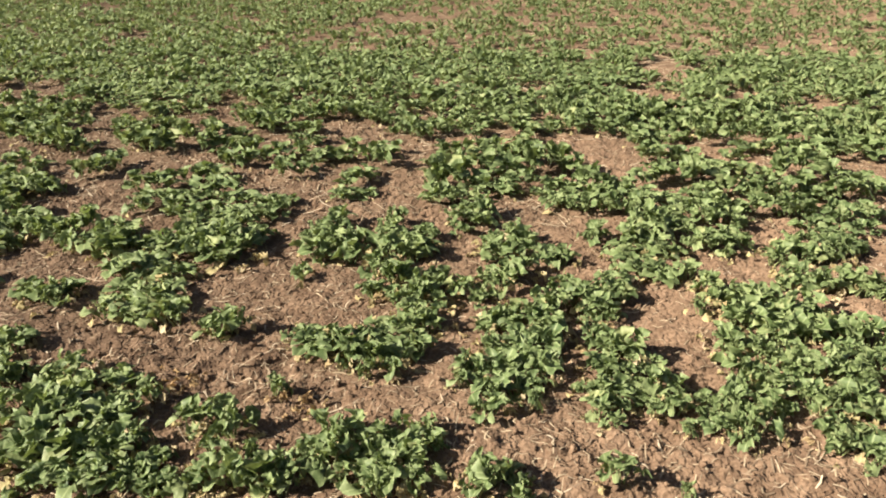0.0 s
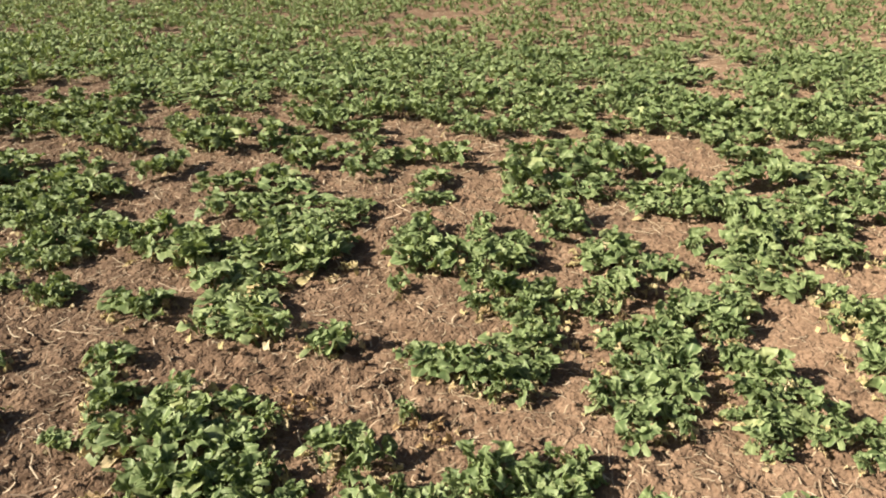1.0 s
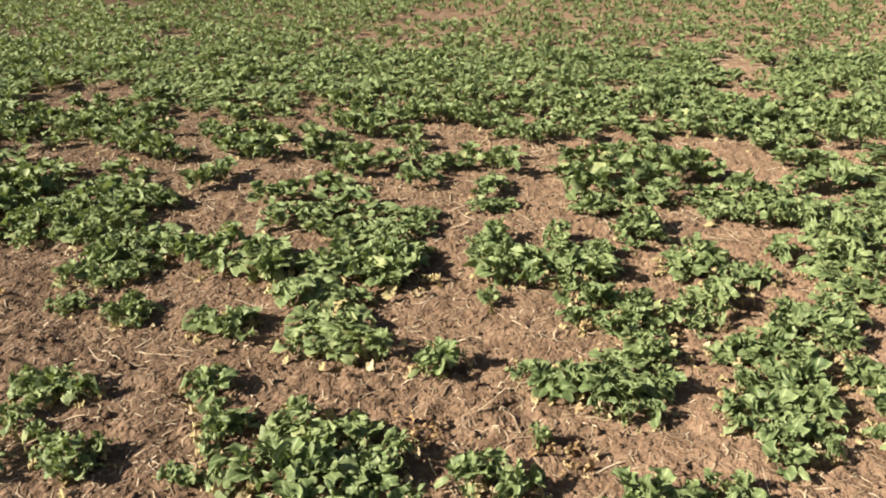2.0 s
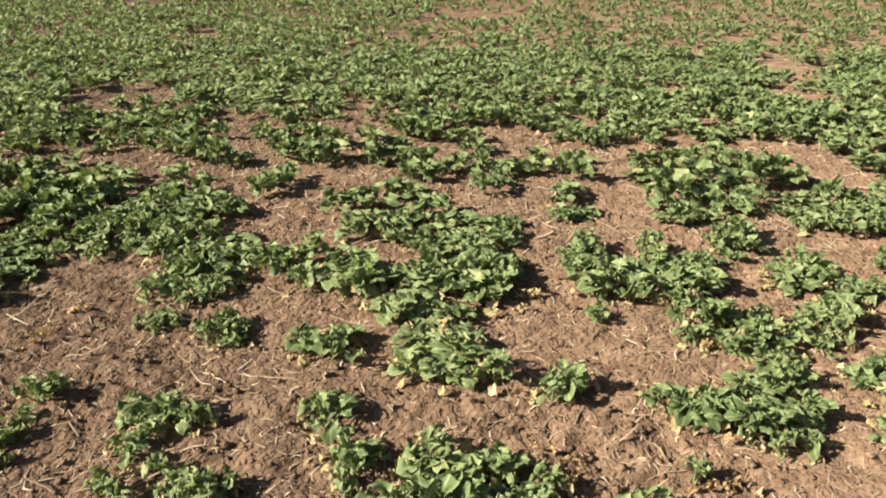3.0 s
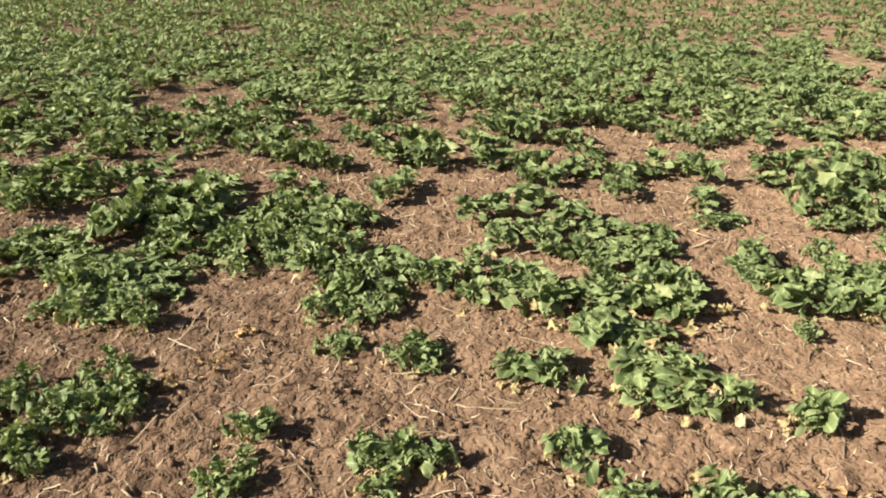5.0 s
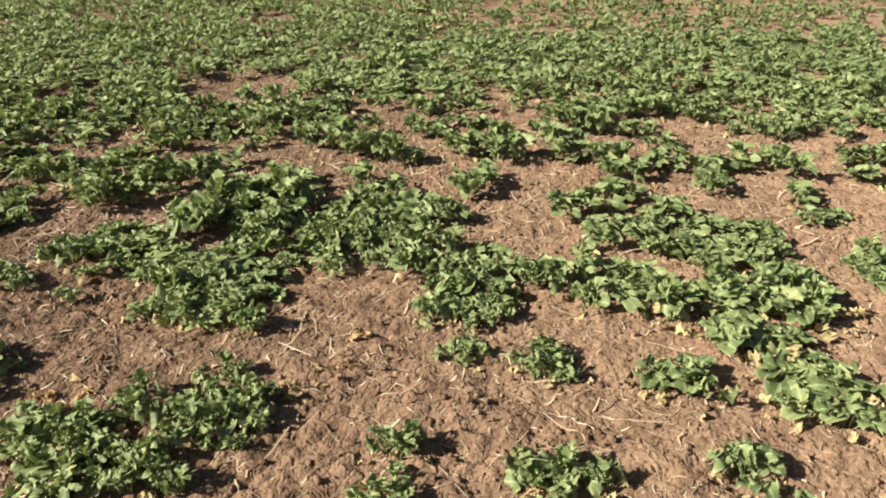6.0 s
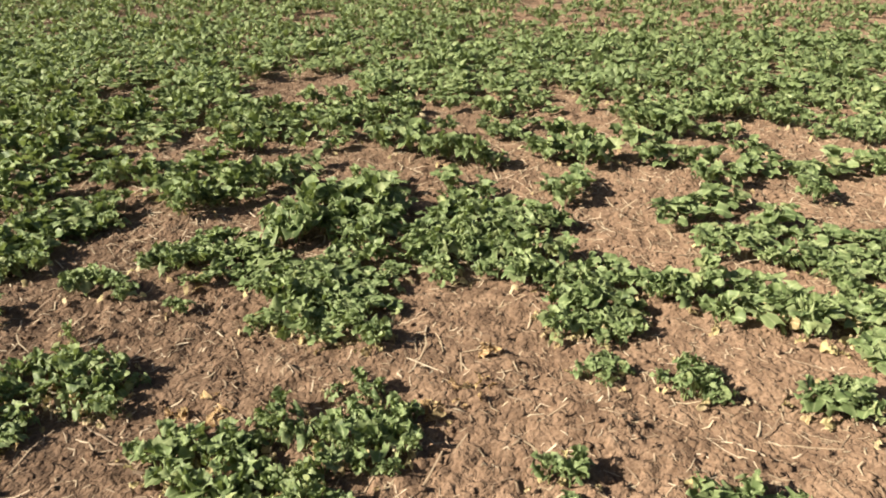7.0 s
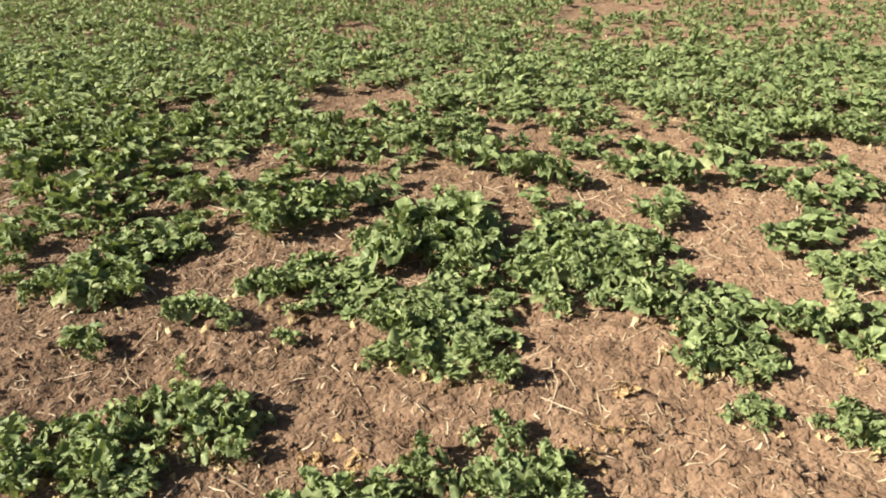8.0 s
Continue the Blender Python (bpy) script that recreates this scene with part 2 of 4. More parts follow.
def leaf_shape(seed, cols=7, long=0.074, wide=0.055, lean=False):
    """One lobed, crinkled leaf on its stalk, from the origin along +x: corners and their place on the blade."""
    r = random.Random(seed)
    along = SLIM if lean else BLADE
    arch, fold, wave = r.uniform(0.30, 1.25) + (0.5 if lean else 0.0), r.uniform(-0.25, 0.7), r.uniform(0.17, 0.30)
    ph, ph2, beat = r.uniform(0, 6.3), r.uniform(0, 6.3), r.uniform(15.0, 25.0)
    twist, side = r.uniform(-0.6, 0.6), r.uniform(-0.3, 0.3)
    edge = [r.uniform(0.70, 1.28) for _ in range(2 * len(along))]
    v, uv = [], []
    for k, (t, w, lag) in enumerate(along):
        cx = long * (t - 0.16 * arch * t * t)
        cz = long * (0.30 * t - arch * 0.60 * t ** 2.4)
        blade = 1 if t > 0.28 else 0
        for j in range(cols):
            s = 2 * j / (cols - 1) - 1
            lobe = 1 + abs(s) * (edge[2 * k + (s > 0)] - 1) if blade else 1.0
            half = 0.5 * wide * w * lobe
            curl = wave * wide * blade * (s * s * math.sin(t * beat + (ph2 if s > 0 else ph)) + 0.25 * math.sin(t * 9.0 + 2.2 * s + ph))
            notch = blade * long * s * s * (lag + 0.03 * math.sin(t * beat * 0.8 + ph2))
            v.append((cx + notch, s * half + side * long * t * t, cz + fold * s * s * half + curl + twist * s * half * t))
            uv.append((0.5 + 0.5 * s, t))
    return np.array(v), np.array(uv)


FULL = [leaf_shape(100 + k) for k in range(12)]
LEAF_QUADS = grid_quads(12, 7)
LEAF_MESHES = [sheet("leaf", v, LEAF_QUADS, LEAF, uv) for v, uv in FULL]
DRY_MESHES = [sheet("withered_leaf", v * np.array((0.95, 0.72, 0.8)), LEAF_QUADS, WITHERED, uv) for v, uv in FULL[:5]]
KEEP = [0, 1, 2, 4, 5, 6, 8, 9, 11]
MID = [(v.reshape(12, 7, 3)[KEEP][:, [0, 1, 3, 5, 6]].reshape(-1, 3) * np.array((1.22, 0.84, 1.15)), uv.reshape(12, 7, 2)[KEEP][:, [0, 1, 3, 5, 6]].reshape(-1, 2)) for v, uv in FULL]
MID_QUADS = grid_quads(9, 5)
LIGHT = [leaf_shape(300 + k, 5, 0.112, 0.037, True) for k in range(12)]
LIGHT_QUADS = grid_quads(6, 5)
FAR = [(v.reshape(6, 5, 3)[[0, 2, 3, 5]][:, [0, 2, 4]].reshape(-1, 3), uv.reshape(6, 5, 2)[[0, 2, 3, 5]][:, [0, 2, 4]].reshape(-1, 2)) for v, uv in LIGHT]
FAR_QUADS = grid_quads(4, 3)
SPREAD = 0.060


def plant_plan(seed, leaves, crowns=1, gain=1.0, low=30):
    """How the leaves of one plant stand: (leaf kind, matrix) pairs round one or more crowns, steep and small in the heart, wide and low outside."""
    r = random.Random(seed)
    start = r.uniform(0, 6.283)
    hearts = [(0.0, 0.0)] if crowns == 1 else [(0.55 * SPREAD * r.uniform(0.8, 1.2), start + 6.283 * k / crowns) for k in range(crowns)]
    each = math.ceil(leaves / crowns)
    plan = []
    for k in range(leaves):
        d, a = hearts[k % crowns]
        f = (k // crowns + 0.5) / each
        turn = k * 2.399 + r.uniform(-0.5, 0.5)
        rise = 84 - (84 - low) * f + r.uniform(-18, 18)
        size = (0.52 + 0.50 * f ** 0.6) * r.uniform(0.80, 1.22) * gain
        off = r.uniform(0.05, 0.45) * SPREAD * f
        m = (Matrix.Translation((d * math.cos(a) + off * math.cos(turn), d * math.sin(a) + off * math.sin(turn), 0.006 + 0.032 * (1 - 0.75 * f) * r.uniform(0.6, 1.4)))
             @ Matrix.Rotation(turn, 4, "Z") @ Matrix.Rotation(radians(-rise), 4, "Y") @ Matrix.Rotation(r.uniform(-0.7, 0.7), 4, "X") @ Matrix.Scale(size, 4))
        plan.append((r.randrange(12), m))
    return plan


def joined_leaves(plan, shapes, quads):
    """All the leaves of a plan as one set of corners, faces and blade places."""
    vs, qs, us, n = [], [], [], 0
    for k, m in plan:
        v, uv = shapes[k]
        a = np.array(m)
        vs.append(v @ a[:3, :3].T + a[:3, 3])
        qs.append(quads + n)
        us.append(uv)
        n += len(v)
    return np.concatenate(vs), np.concatenate(qs), np.concatenate(us)


def stem_mesh(seed):
    """The short, thick stem from which the leaves rise: a tapered, knobbly stump with side crowns."""
    r = random.Random(seed)
    v, q = [], []
    for base, lean in (((0, 0), (0, 0)), ((0.01, 0.005), (0.6, 0.3)), ((-0.008, 0.008), (-0.5, 0.5)), ((0, -0.009), (0.1, -0.7))):
        n = len(v)
        for h, rad in ((-0.012, 0.006), (0.010, 0.0052), (0.026, 0.0038), (0.040, 0.0020)):
            for j in range(6):
                a = j * math.pi / 3
                w = rad * r.uniform(0.85, 1.15)
                v.append((base[0] + lean[0] * max(0, h) + w * math.cos(a), base[1] + lean[1] * max(0, h) + w * math.sin(a), h))
        for k in range(3):
            for j in range(6):
                q.append((n + k * 6 + j, n + k * 6 + (j + 1) % 6, n + k * 6 + 6 + (j + 1) % 6, n + k * 6 + 6 + j))
    v = np.array(v)
    return sheet("stem", v, np.array(q), STEM, np.stack([np.full(len(v), 0.3), v[:, 2] * 10], 1))


STEM_MESHES = [stem_mesh(700 + k) for k in range(3)]
# Of each size: leaves, crowns, leaf size, heart leaves, withered leaves
KINDS = {"large": (14, 3, 1.13, 4, 7, "bushy green oilseed rape plant with crinkled leaves on dry soil"),
         "middle": (10, 2, 1.18, 3, 6, "young green oilseed rape plant with lobed leaves on bare soil"),
         "small": (8, 1, 1.16, 4, 3, "small sparse oilseed rape seedling on bare brown soil")}


def rape_plant(seed, size):
    """A plant with its leaves, small heart leaves, stem and withered lower leaves."""
    count, crowns, gain, small, dry, label = KINDS[size]
    r = random.Random(seed)
    plant = new("rape_plant")
    plant.empty_display_size = 0.05
    for k, m in plant_plan(seed, count, crowns, gain):
        leaf = new("leaf", LEAF_MESHES[k])
        leaf.parent = plant
        leaf.matrix_basis = m
    heart_plan = [(k, Matrix.Translation((0, 0, 0.022)) @ m @ Matrix.Scale(0.52, 4)) for k, m in plant_plan(seed + 5, small, crowns, gain)]
    v, q, uv = joined_leaves(heart_plan, LIGHT, LIGHT_QUADS)
    heart = new("inner_leaves", sheet("inner_leaves", v, q, LEAVES, uv))
    heart.parent = plant
    stem = new("stem", STEM_MESHES[r.randrange(3)])
    stem.parent = plant
    stem["label"] = "short pale green stem"
    for _ in range(r.choice((dry - 1, dry, dry))):
        a, d = r.uniform(0, 6.283), SPREAD * r.uniform(0.75, 1.6)
        leaf = new("withered_leaf", DRY_MESHES[r.randrange(5)])
        leaf.parent = plant
        leaf.matrix_basis = (Matrix.Translation((d * math.cos(a), d * math.sin(a), r.uniform(0.007, 0.028))) @ Matrix.Rotation(a + r.uniform(-0.7, 0.7), 4, "Z")
                             @ Matrix.Rotation(r.uniform(-0.45, 0.25), 4, "Y") @ Matrix.Rotation(r.uniform(-0.8, 0.8), 4, "X") @ Matrix.Scale(r.uniform(0.55, 0.95), 4))
        leaf["label"] = "yellowed withered leaf"
    return tagged(plant, label, "plant", "oilseed rape plants")


# Where the near plants stand, strip by strip away from the walk: (x, y, radius)
STRIP_1 = [
    (-0.11, 1.35, 0.047), (0.16, 1.35, 0.044), (0.28, 1.35, 0.044), (0.74, 1.35, 0.024), (-0.40, 1.36, 0.048), (-0.76, 1.38, 0.053),
    (-0.69, 1.38, 0.052), (-0.95, 1.39, 0.056), (-0.86, 1.39, 0.056), (-0.47, 1.39, 0.052), (0.20, 1.39, 0.045), (-1.12, 1.40, 0.065),
    (-1.04, 1.40, 0.061), (-0.17, 1.40, 0.048), (0.57, 1.40, 0.045), (-0.24, 1.40, 0.040), (-0.63, 1.41, 0.053), (-0.55, 1.41, 0.053),
    (-0.10, 1.41, 0.049), (-0.01, 1.41, 0.049), (-0.41, 1.42, 0.045), (0.25, 1.42, 0.041), (-0.82, 1.43, 0.042), (-0.28, 1.47, 0.050),
    (-0.51, 1.47, 0.037), (-0.08, 1.48, 0.055), (-0.22, 1.48, 0.051), (-0.36, 1.48, 0.042), (-0.93, 1.50, 0.059), (1.35, 1.50, 0.047),
    (-0.80, 1.50, 0.034), (-0.02, 1.51, 0.055)]
STRIP_2 = [
    (-1.26, 1.52, 0.073), (-1.17, 1.52, 0.069), (-1.08, 1.52, 0.069), (-0.16, 1.53, 0.052), (-0.36, 1.53, 0.035), (-1.01, 1.54, 0.065),
    (-0.66, 1.54, 0.030), (1.28, 1.55, 0.040), (-0.89, 1.55, 0.039), (0.03, 1.55, 0.039), (-0.28, 1.56, 0.053), (1.00, 1.57, 0.036),
    (-0.22, 1.58, 0.053), (-0.09, 1.59, 0.053), (1.38, 1.60, 0.066), (-0.61, 1.61, 0.058), (0.02, 1.61, 0.032), (1.30, 1.63, 0.058),
    (1.06, 1.64, 0.050), (0.84, 1.64, 0.032), (0.99, 1.65, 0.050), (-0.74, 1.65, 0.049), (-1.00, 1.66, 0.059), (0.61, 1.66, 0.038),
    (-1.16, 1.67, 0.064), (0.94, 1.67, 0.046), (-1.52, 1.67, 0.035), (-1.35, 1.68, 0.069), (-0.68, 1.68, 0.055), (-1.44, 1.68, 0.035),
    (-1.57, 1.68, 0.031), (-1.07, 1.69, 0.065)]
STRIP_3 = [
    (-2.10, 1.69, 0.043), (-1.89, 1.69, 0.043), (-1.27, 1.70, 0.064), (-1.84, 1.70, 0.040), (1.48, 1.72, 0.070), (-0.99, 1.72, 0.051),
    (0.22, 1.73, 0.052), (1.42, 1.74, 0.070), (1.12, 1.74, 0.052), (1.32, 1.74, 0.051), (0.58, 1.74, 0.047), (0.83, 1.74, 0.047),
    (0.76, 1.74, 0.043), (1.19, 1.74, 0.034), (-1.86, 1.75, 0.044), (-2.12, 1.75, 0.040), (-1.92, 1.76, 0.044), (1.00, 1.77, 0.052),
    (1.05, 1.77, 0.052), (0.36, 1.78, 0.034), (-1.50, 1.78, 0.029), (-0.93, 1.79, 0.043), (-1.98, 1.79, 0.041), (-2.19, 1.79, 0.037),
    (-1.83, 1.79, 0.029), (0.63, 1.80, 0.058), (1.30, 1.80, 0.048), (0.95, 1.80, 0.035), (-1.17, 1.81, 0.058), (0.24, 1.82, 0.058),
    (-0.52, 1.82, 0.035), (0.73, 1.83, 0.059)]
STRIP_4 = [
    (1.20, 1.83, 0.053), (0.86, 1.83, 0.048), (-1.49, 1.83, 0.042), (-1.29, 1.84, 0.058), (-1.09, 1.86, 0.059), (0.29, 1.86, 0.054),
    (0.80, 1.86, 0.054), (-1.03, 1.86, 0.049), (0.58, 1.86, 0.049), (0.36, 1.86, 0.044), (-2.85, 1.86, 0.037), (-2.05, 1.87, 0.035),
    (-2.93, 1.88, 0.042), (-1.48, 1.89, 0.064), (-1.26, 1.89, 0.060), (-2.54, 1.89, 0.034), (1.16, 1.90, 0.055), (-2.65, 1.90, 0.042),
    (0.11, 1.90, 0.036), (-2.15, 1.90, 0.035), (1.52, 1.91, 0.060), (-2.59, 1.91, 0.046), (0.69, 1.93, 0.061), (-1.52, 1.93, 0.044),
    (1.30, 1.94, 0.061), (1.46, 1.94, 0.061), (1.36, 1.94, 0.056), (-1.44, 1.94, 0.041), (-0.22, 1.94, 0.040), (1.12, 1.95, 0.056),
    (0.19, 1.96, 0.056), (0.42, 1.96, 0.051)]
STRIP_5 = [
    (-0.12, 1.96, 0.040), (0.64, 1.97, 0.061), (-2.17, 1.97, 0.044), (0.84, 1.97, 0.037), (1.62, 1.98, 0.062), (-2.56, 1.98, 0.040),
    (-2.61, 1.99, 0.044), (0.27, 2.00, 0.067), (0.37, 2.00, 0.067), (0.13, 2.00, 0.047), (-2.66, 2.01, 0.037), (-0.28, 2.03, 0.063),
    (-0.20, 2.03, 0.063), (-2.54, 2.03, 0.029), (0.81, 2.04, 0.047), (-2.12, 2.04, 0.045), (-0.11, 2.07, 0.063), (-3.52, 2.07, 0.049),
    (1.38, 2.07, 0.048), (-3.44, 2.07, 0.048), (-2.04, 2.07, 0.046), (0.77, 2.08, 0.058), (1.66, 2.08, 0.053), (-2.17, 2.08, 0.051),
    (1.25, 2.08, 0.048), (-3.16, 2.08, 0.045), (-1.99, 2.08, 0.030), (1.56, 2.09, 0.053), (-3.28, 2.09, 0.045), (0.71, 2.10, 0.065),
    (-0.43, 2.10, 0.064), (-1.59, 2.10, 0.059)]
STRIP_6 = [
    (-3.36, 2.10, 0.042), (-0.04, 2.11, 0.059), (-2.11, 2.11, 0.047), (-3.22, 2.11, 0.045), (-2.56, 2.11, 0.038), (-2.21, 2.12, 0.047),
    (0.24, 2.13, 0.060), (-1.64, 2.14, 0.039), (0.35, 2.15, 0.071), (-0.35, 2.15, 0.065), (0.45, 2.15, 0.061), (1.25, 2.16, 0.066),
    (1.16, 2.16, 0.061), (0.66, 2.16, 0.060), (-3.54, 2.16, 0.050), (-1.57, 2.16, 0.033), (-0.26, 2.17, 0.065), (1.73, 2.17, 0.055),
    (-3.33, 2.17, 0.047), (-0.48, 2.18, 0.060), (-3.47, 2.18, 0.051), (1.37, 2.19, 0.066), (-2.55, 2.19, 0.043), (-3.26, 2.19, 0.040),
    (-3.42, 2.20, 0.048), (-3.61, 2.20, 0.047), (1.49, 2.21, 0.072), (1.69, 2.21, 0.067), (-3.37, 2.22, 0.040), (-2.60, 2.22, 0.040),
    (-0.16, 2.23, 0.068), (-0.86, 2.23, 0.051)]
STRIP_7 = [
    (-2.52, 2.23, 0.040), (0.49, 2.24, 0.062), (1.62, 2.25, 0.068), (-0.09, 2.25, 0.046), (-3.22, 2.25, 0.044), (-3.27, 2.25, 0.036),
    (-3.67, 2.26, 0.053), (-3.04, 2.26, 0.037), (-0.80, 2.27, 0.059), (-3.13, 2.27, 0.033), (1.23, 2.29, 0.069), (1.32, 2.29, 0.068),
    (-3.47, 2.29, 0.053), (0.25, 2.30, 0.068), (-0.00, 2.30, 0.057), (-1.04, 2.31, 0.063), (-1.20, 2.31, 0.058), (-3.55, 2.31, 0.054),
    (-3.64, 2.32, 0.054), (-3.18, 2.32, 0.047), (-2.98, 2.32, 0.034), (0.42, 2.33, 0.075), (0.33, 2.33, 0.069), (-3.77, 2.33, 0.034),
    (1.46, 2.34, 0.076), (1.59, 2.34, 0.069), (-3.11, 2.34, 0.046), (-3.48, 2.34, 0.045), (-3.42, 2.34, 0.042), (-1.35, 2.35, 0.053),
    (-4.26, 2.35, 0.046), (-4.19, 2.35, 0.045)]
STRIP_8 = [
    (-4.45, 2.35, 0.045), (-3.67, 2.36, 0.046), (-0.06, 2.37, 0.065), (-4.14, 2.37, 0.035), (-3.33, 2.38, 0.034), (-2.98, 2.38, 0.034),
    (1.55, 2.39, 0.064), (0.77, 2.39, 0.053), (-3.04, 2.39, 0.052), (-3.23, 2.39, 0.048), (-4.32, 2.39, 0.046), (-4.51, 2.39, 0.046),
    (0.66, 2.40, 0.042), (-3.38, 2.40, 0.039), (-4.24, 2.41, 0.047), (1.13, 2.41, 0.043), (0.71, 2.42, 0.053), (-3.10, 2.42, 0.047),
    (-4.13, 2.42, 0.028), (-4.44, 2.43, 0.035), (-4.18, 2.44, 0.047), (-3.43, 2.44, 0.036), (-3.03, 2.45, 0.048), (-3.16, 2.45, 0.047),
    (1.39, 2.46, 0.067), (-4.54, 2.46, 0.047), (-4.34, 2.46, 0.047), (-1.62, 2.47, 0.073), (0.53, 2.47, 0.061), (-3.38, 2.47, 0.044),
    (-2.98, 2.47, 0.040), (-1.17, 2.48, 0.091)]
STRIP_9 = [
    (1.30, 2.48, 0.067), (1.23, 2.48, 0.066), (-4.49, 2.48, 0.040), (-1.29, 2.50, 0.092), (-1.72, 2.50, 0.067), (0.66, 2.50, 0.061),
    (-4.29, 2.50, 0.041), (-3.90, 2.50, 0.029), (-0.15, 2.52, 0.068), (-0.06, 2.52, 0.061), (0.61, 2.52, 0.061), (0.02, 2.52, 0.055),
    (-3.94, 2.53, 0.045), (0.21, 2.54, 0.056), (1.96, 2.54, 0.055), (-4.59, 2.54, 0.050), (-4.04, 2.54, 0.037), (-2.01, 2.54, 0.037),
    (0.83, 2.55, 0.056), (-4.36, 2.55, 0.050), (-4.26, 2.55, 0.037), (-1.59, 2.56, 0.062), (-4.42, 2.56, 0.042), (-4.50, 2.56, 0.038),
    (-0.26, 2.57, 0.056), (-4.14, 2.57, 0.038), (-2.12, 2.57, 0.037), (-3.13, 2.57, 0.035), (-4.21, 2.57, 0.030), (0.75, 2.58, 0.056),
    (-2.07, 2.58, 0.042), (1.93, 2.59, 0.075)]
STRIP_10 = [
    (0.13, 2.60, 0.051), (-4.06, 2.60, 0.051), (-3.95, 2.60, 0.051), (0.29, 2.60, 0.045), (-3.23, 2.60, 0.027), (1.24, 2.61, 0.057),
    (-3.09, 2.61, 0.029), (1.75, 2.62, 0.069), (0.60, 2.62, 0.045), (-4.00, 2.63, 0.052), (-3.15, 2.63, 0.031), (-2.35, 2.64, 0.031),
    (1.87, 2.65, 0.077), (-2.06, 2.65, 0.047), (-4.33, 2.65, 0.039), (-4.27, 2.65, 0.039), (-2.01, 2.65, 0.038), (-3.89, 2.65, 0.031),
    (-2.18, 2.65, 0.031), (0.83, 2.66, 0.058), (1.61, 2.67, 0.064), (-4.22, 2.67, 0.043), (-0.17, 2.68, 0.077), (-0.06, 2.68, 0.077),
    (0.03, 2.68, 0.064), (-4.11, 2.68, 0.052), (-3.95, 2.69, 0.040), (-2.09, 2.69, 0.039), (1.70, 2.70, 0.065), (-2.40, 2.70, 0.040),
    (-2.35, 2.70, 0.040), (-2.30, 2.70, 0.032)]
STRIP_11 = [
    (-1.43, 2.72, 0.084), (-1.21, 2.72, 0.078), (-0.60, 2.73, 0.046), (-4.04, 2.73, 0.040), (0.37, 2.74, 0.072), (0.27, 2.74, 0.066),
    (-4.20, 2.74, 0.050), (1.06, 2.75, 0.072), (1.18, 2.75, 0.066), (-2.35, 2.75, 0.032), (-0.26, 2.76, 0.055), (-4.16, 2.77, 0.041),
    (-1.35, 2.78, 0.079), (0.42, 2.81, 0.061), (0.98, 2.84, 0.074), (-3.12, 2.87, 0.047), (-1.02, 2.88, 0.088), (-2.33, 2.88, 0.042),
    (-4.21, 2.88, 0.023), (-3.17, 2.89, 0.047), (-3.30, 2.90, 0.048), (-2.25, 2.90, 0.043), (-3.37, 2.90, 0.034), (1.65, 2.91, 0.061),
    (-2.48, 2.91, 0.039), (1.84, 2.92, 0.076), (-0.40, 2.92, 0.069), (-1.55, 2.93, 0.083), (0.64, 2.93, 0.050), (-3.21, 2.93, 0.044),
    (-2.17, 2.94, 0.035), (-0.57, 2.95, 0.083)]
STRIP_12 = [
    (-0.10, 2.95, 0.083), (1.96, 2.95, 0.062), (0.55, 2.96, 0.070), (-1.33, 2.97, 0.084), (-1.16, 2.97, 0.083), (1.15, 2.97, 0.070),
    (-0.97, 2.98, 0.083), (1.76, 2.98, 0.076), (-2.40, 2.98, 0.059), (-3.56, 2.98, 0.044), (-0.21, 2.99, 0.084), (0.32, 2.99, 0.077),
    (-4.56, 2.99, 0.036), (0.99, 3.00, 0.084), (-3.26, 3.00, 0.060), (-2.31, 3.00, 0.060), (-3.34, 3.00, 0.059), (-3.50, 3.00, 0.055),
    (-3.42, 3.00, 0.055), (-2.23, 3.01, 0.060), (-2.46, 3.01, 0.054), (1.47, 3.01, 0.051), (0.43, 3.03, 0.078), (-1.70, 3.03, 0.071),
    (-1.84, 3.03, 0.056), (0.29, 3.03, 0.056), (-1.58, 3.04, 0.071), (-1.47, 3.04, 0.071), (-1.19, 3.04, 0.064), (-0.48, 3.05, 0.086),
    (-0.08, 3.06, 0.071), (-4.62, 3.06, 0.046)]
STRIP_13 = [
    (-4.68, 3.06, 0.036), (1.09, 3.07, 0.086), (-1.37, 3.07, 0.064), (-3.20, 3.07, 0.051), (1.44, 3.08, 0.072), (-1.05, 3.08, 0.071),
    (-2.34, 3.08, 0.061), (1.55, 3.08, 0.050), (-0.20, 3.09, 0.072), (2.04, 3.09, 0.064), (1.36, 3.09, 0.058), (-2.15, 3.09, 0.037),
    (2.13, 3.10, 0.080), (-3.90, 3.10, 0.035), (1.04, 3.11, 0.072), (-1.27, 3.11, 0.065), (-3.50, 3.11, 0.057), (-3.08, 3.11, 0.037),
    (-0.98, 3.12, 0.072), (-0.60, 3.12, 0.065), (-0.43, 3.12, 0.065), (-2.41, 3.12, 0.062), (-2.24, 3.12, 0.062), (0.33, 3.13, 0.065),
    (-3.34, 3.15, 0.063), (-3.26, 3.15, 0.063), (-3.42, 3.15, 0.058), (-3.13, 3.15, 0.052), (-3.57, 3.15, 0.047), (-0.52, 3.16, 0.073),
    (-1.94, 3.17, 0.073), (-2.03, 3.17, 0.066)]
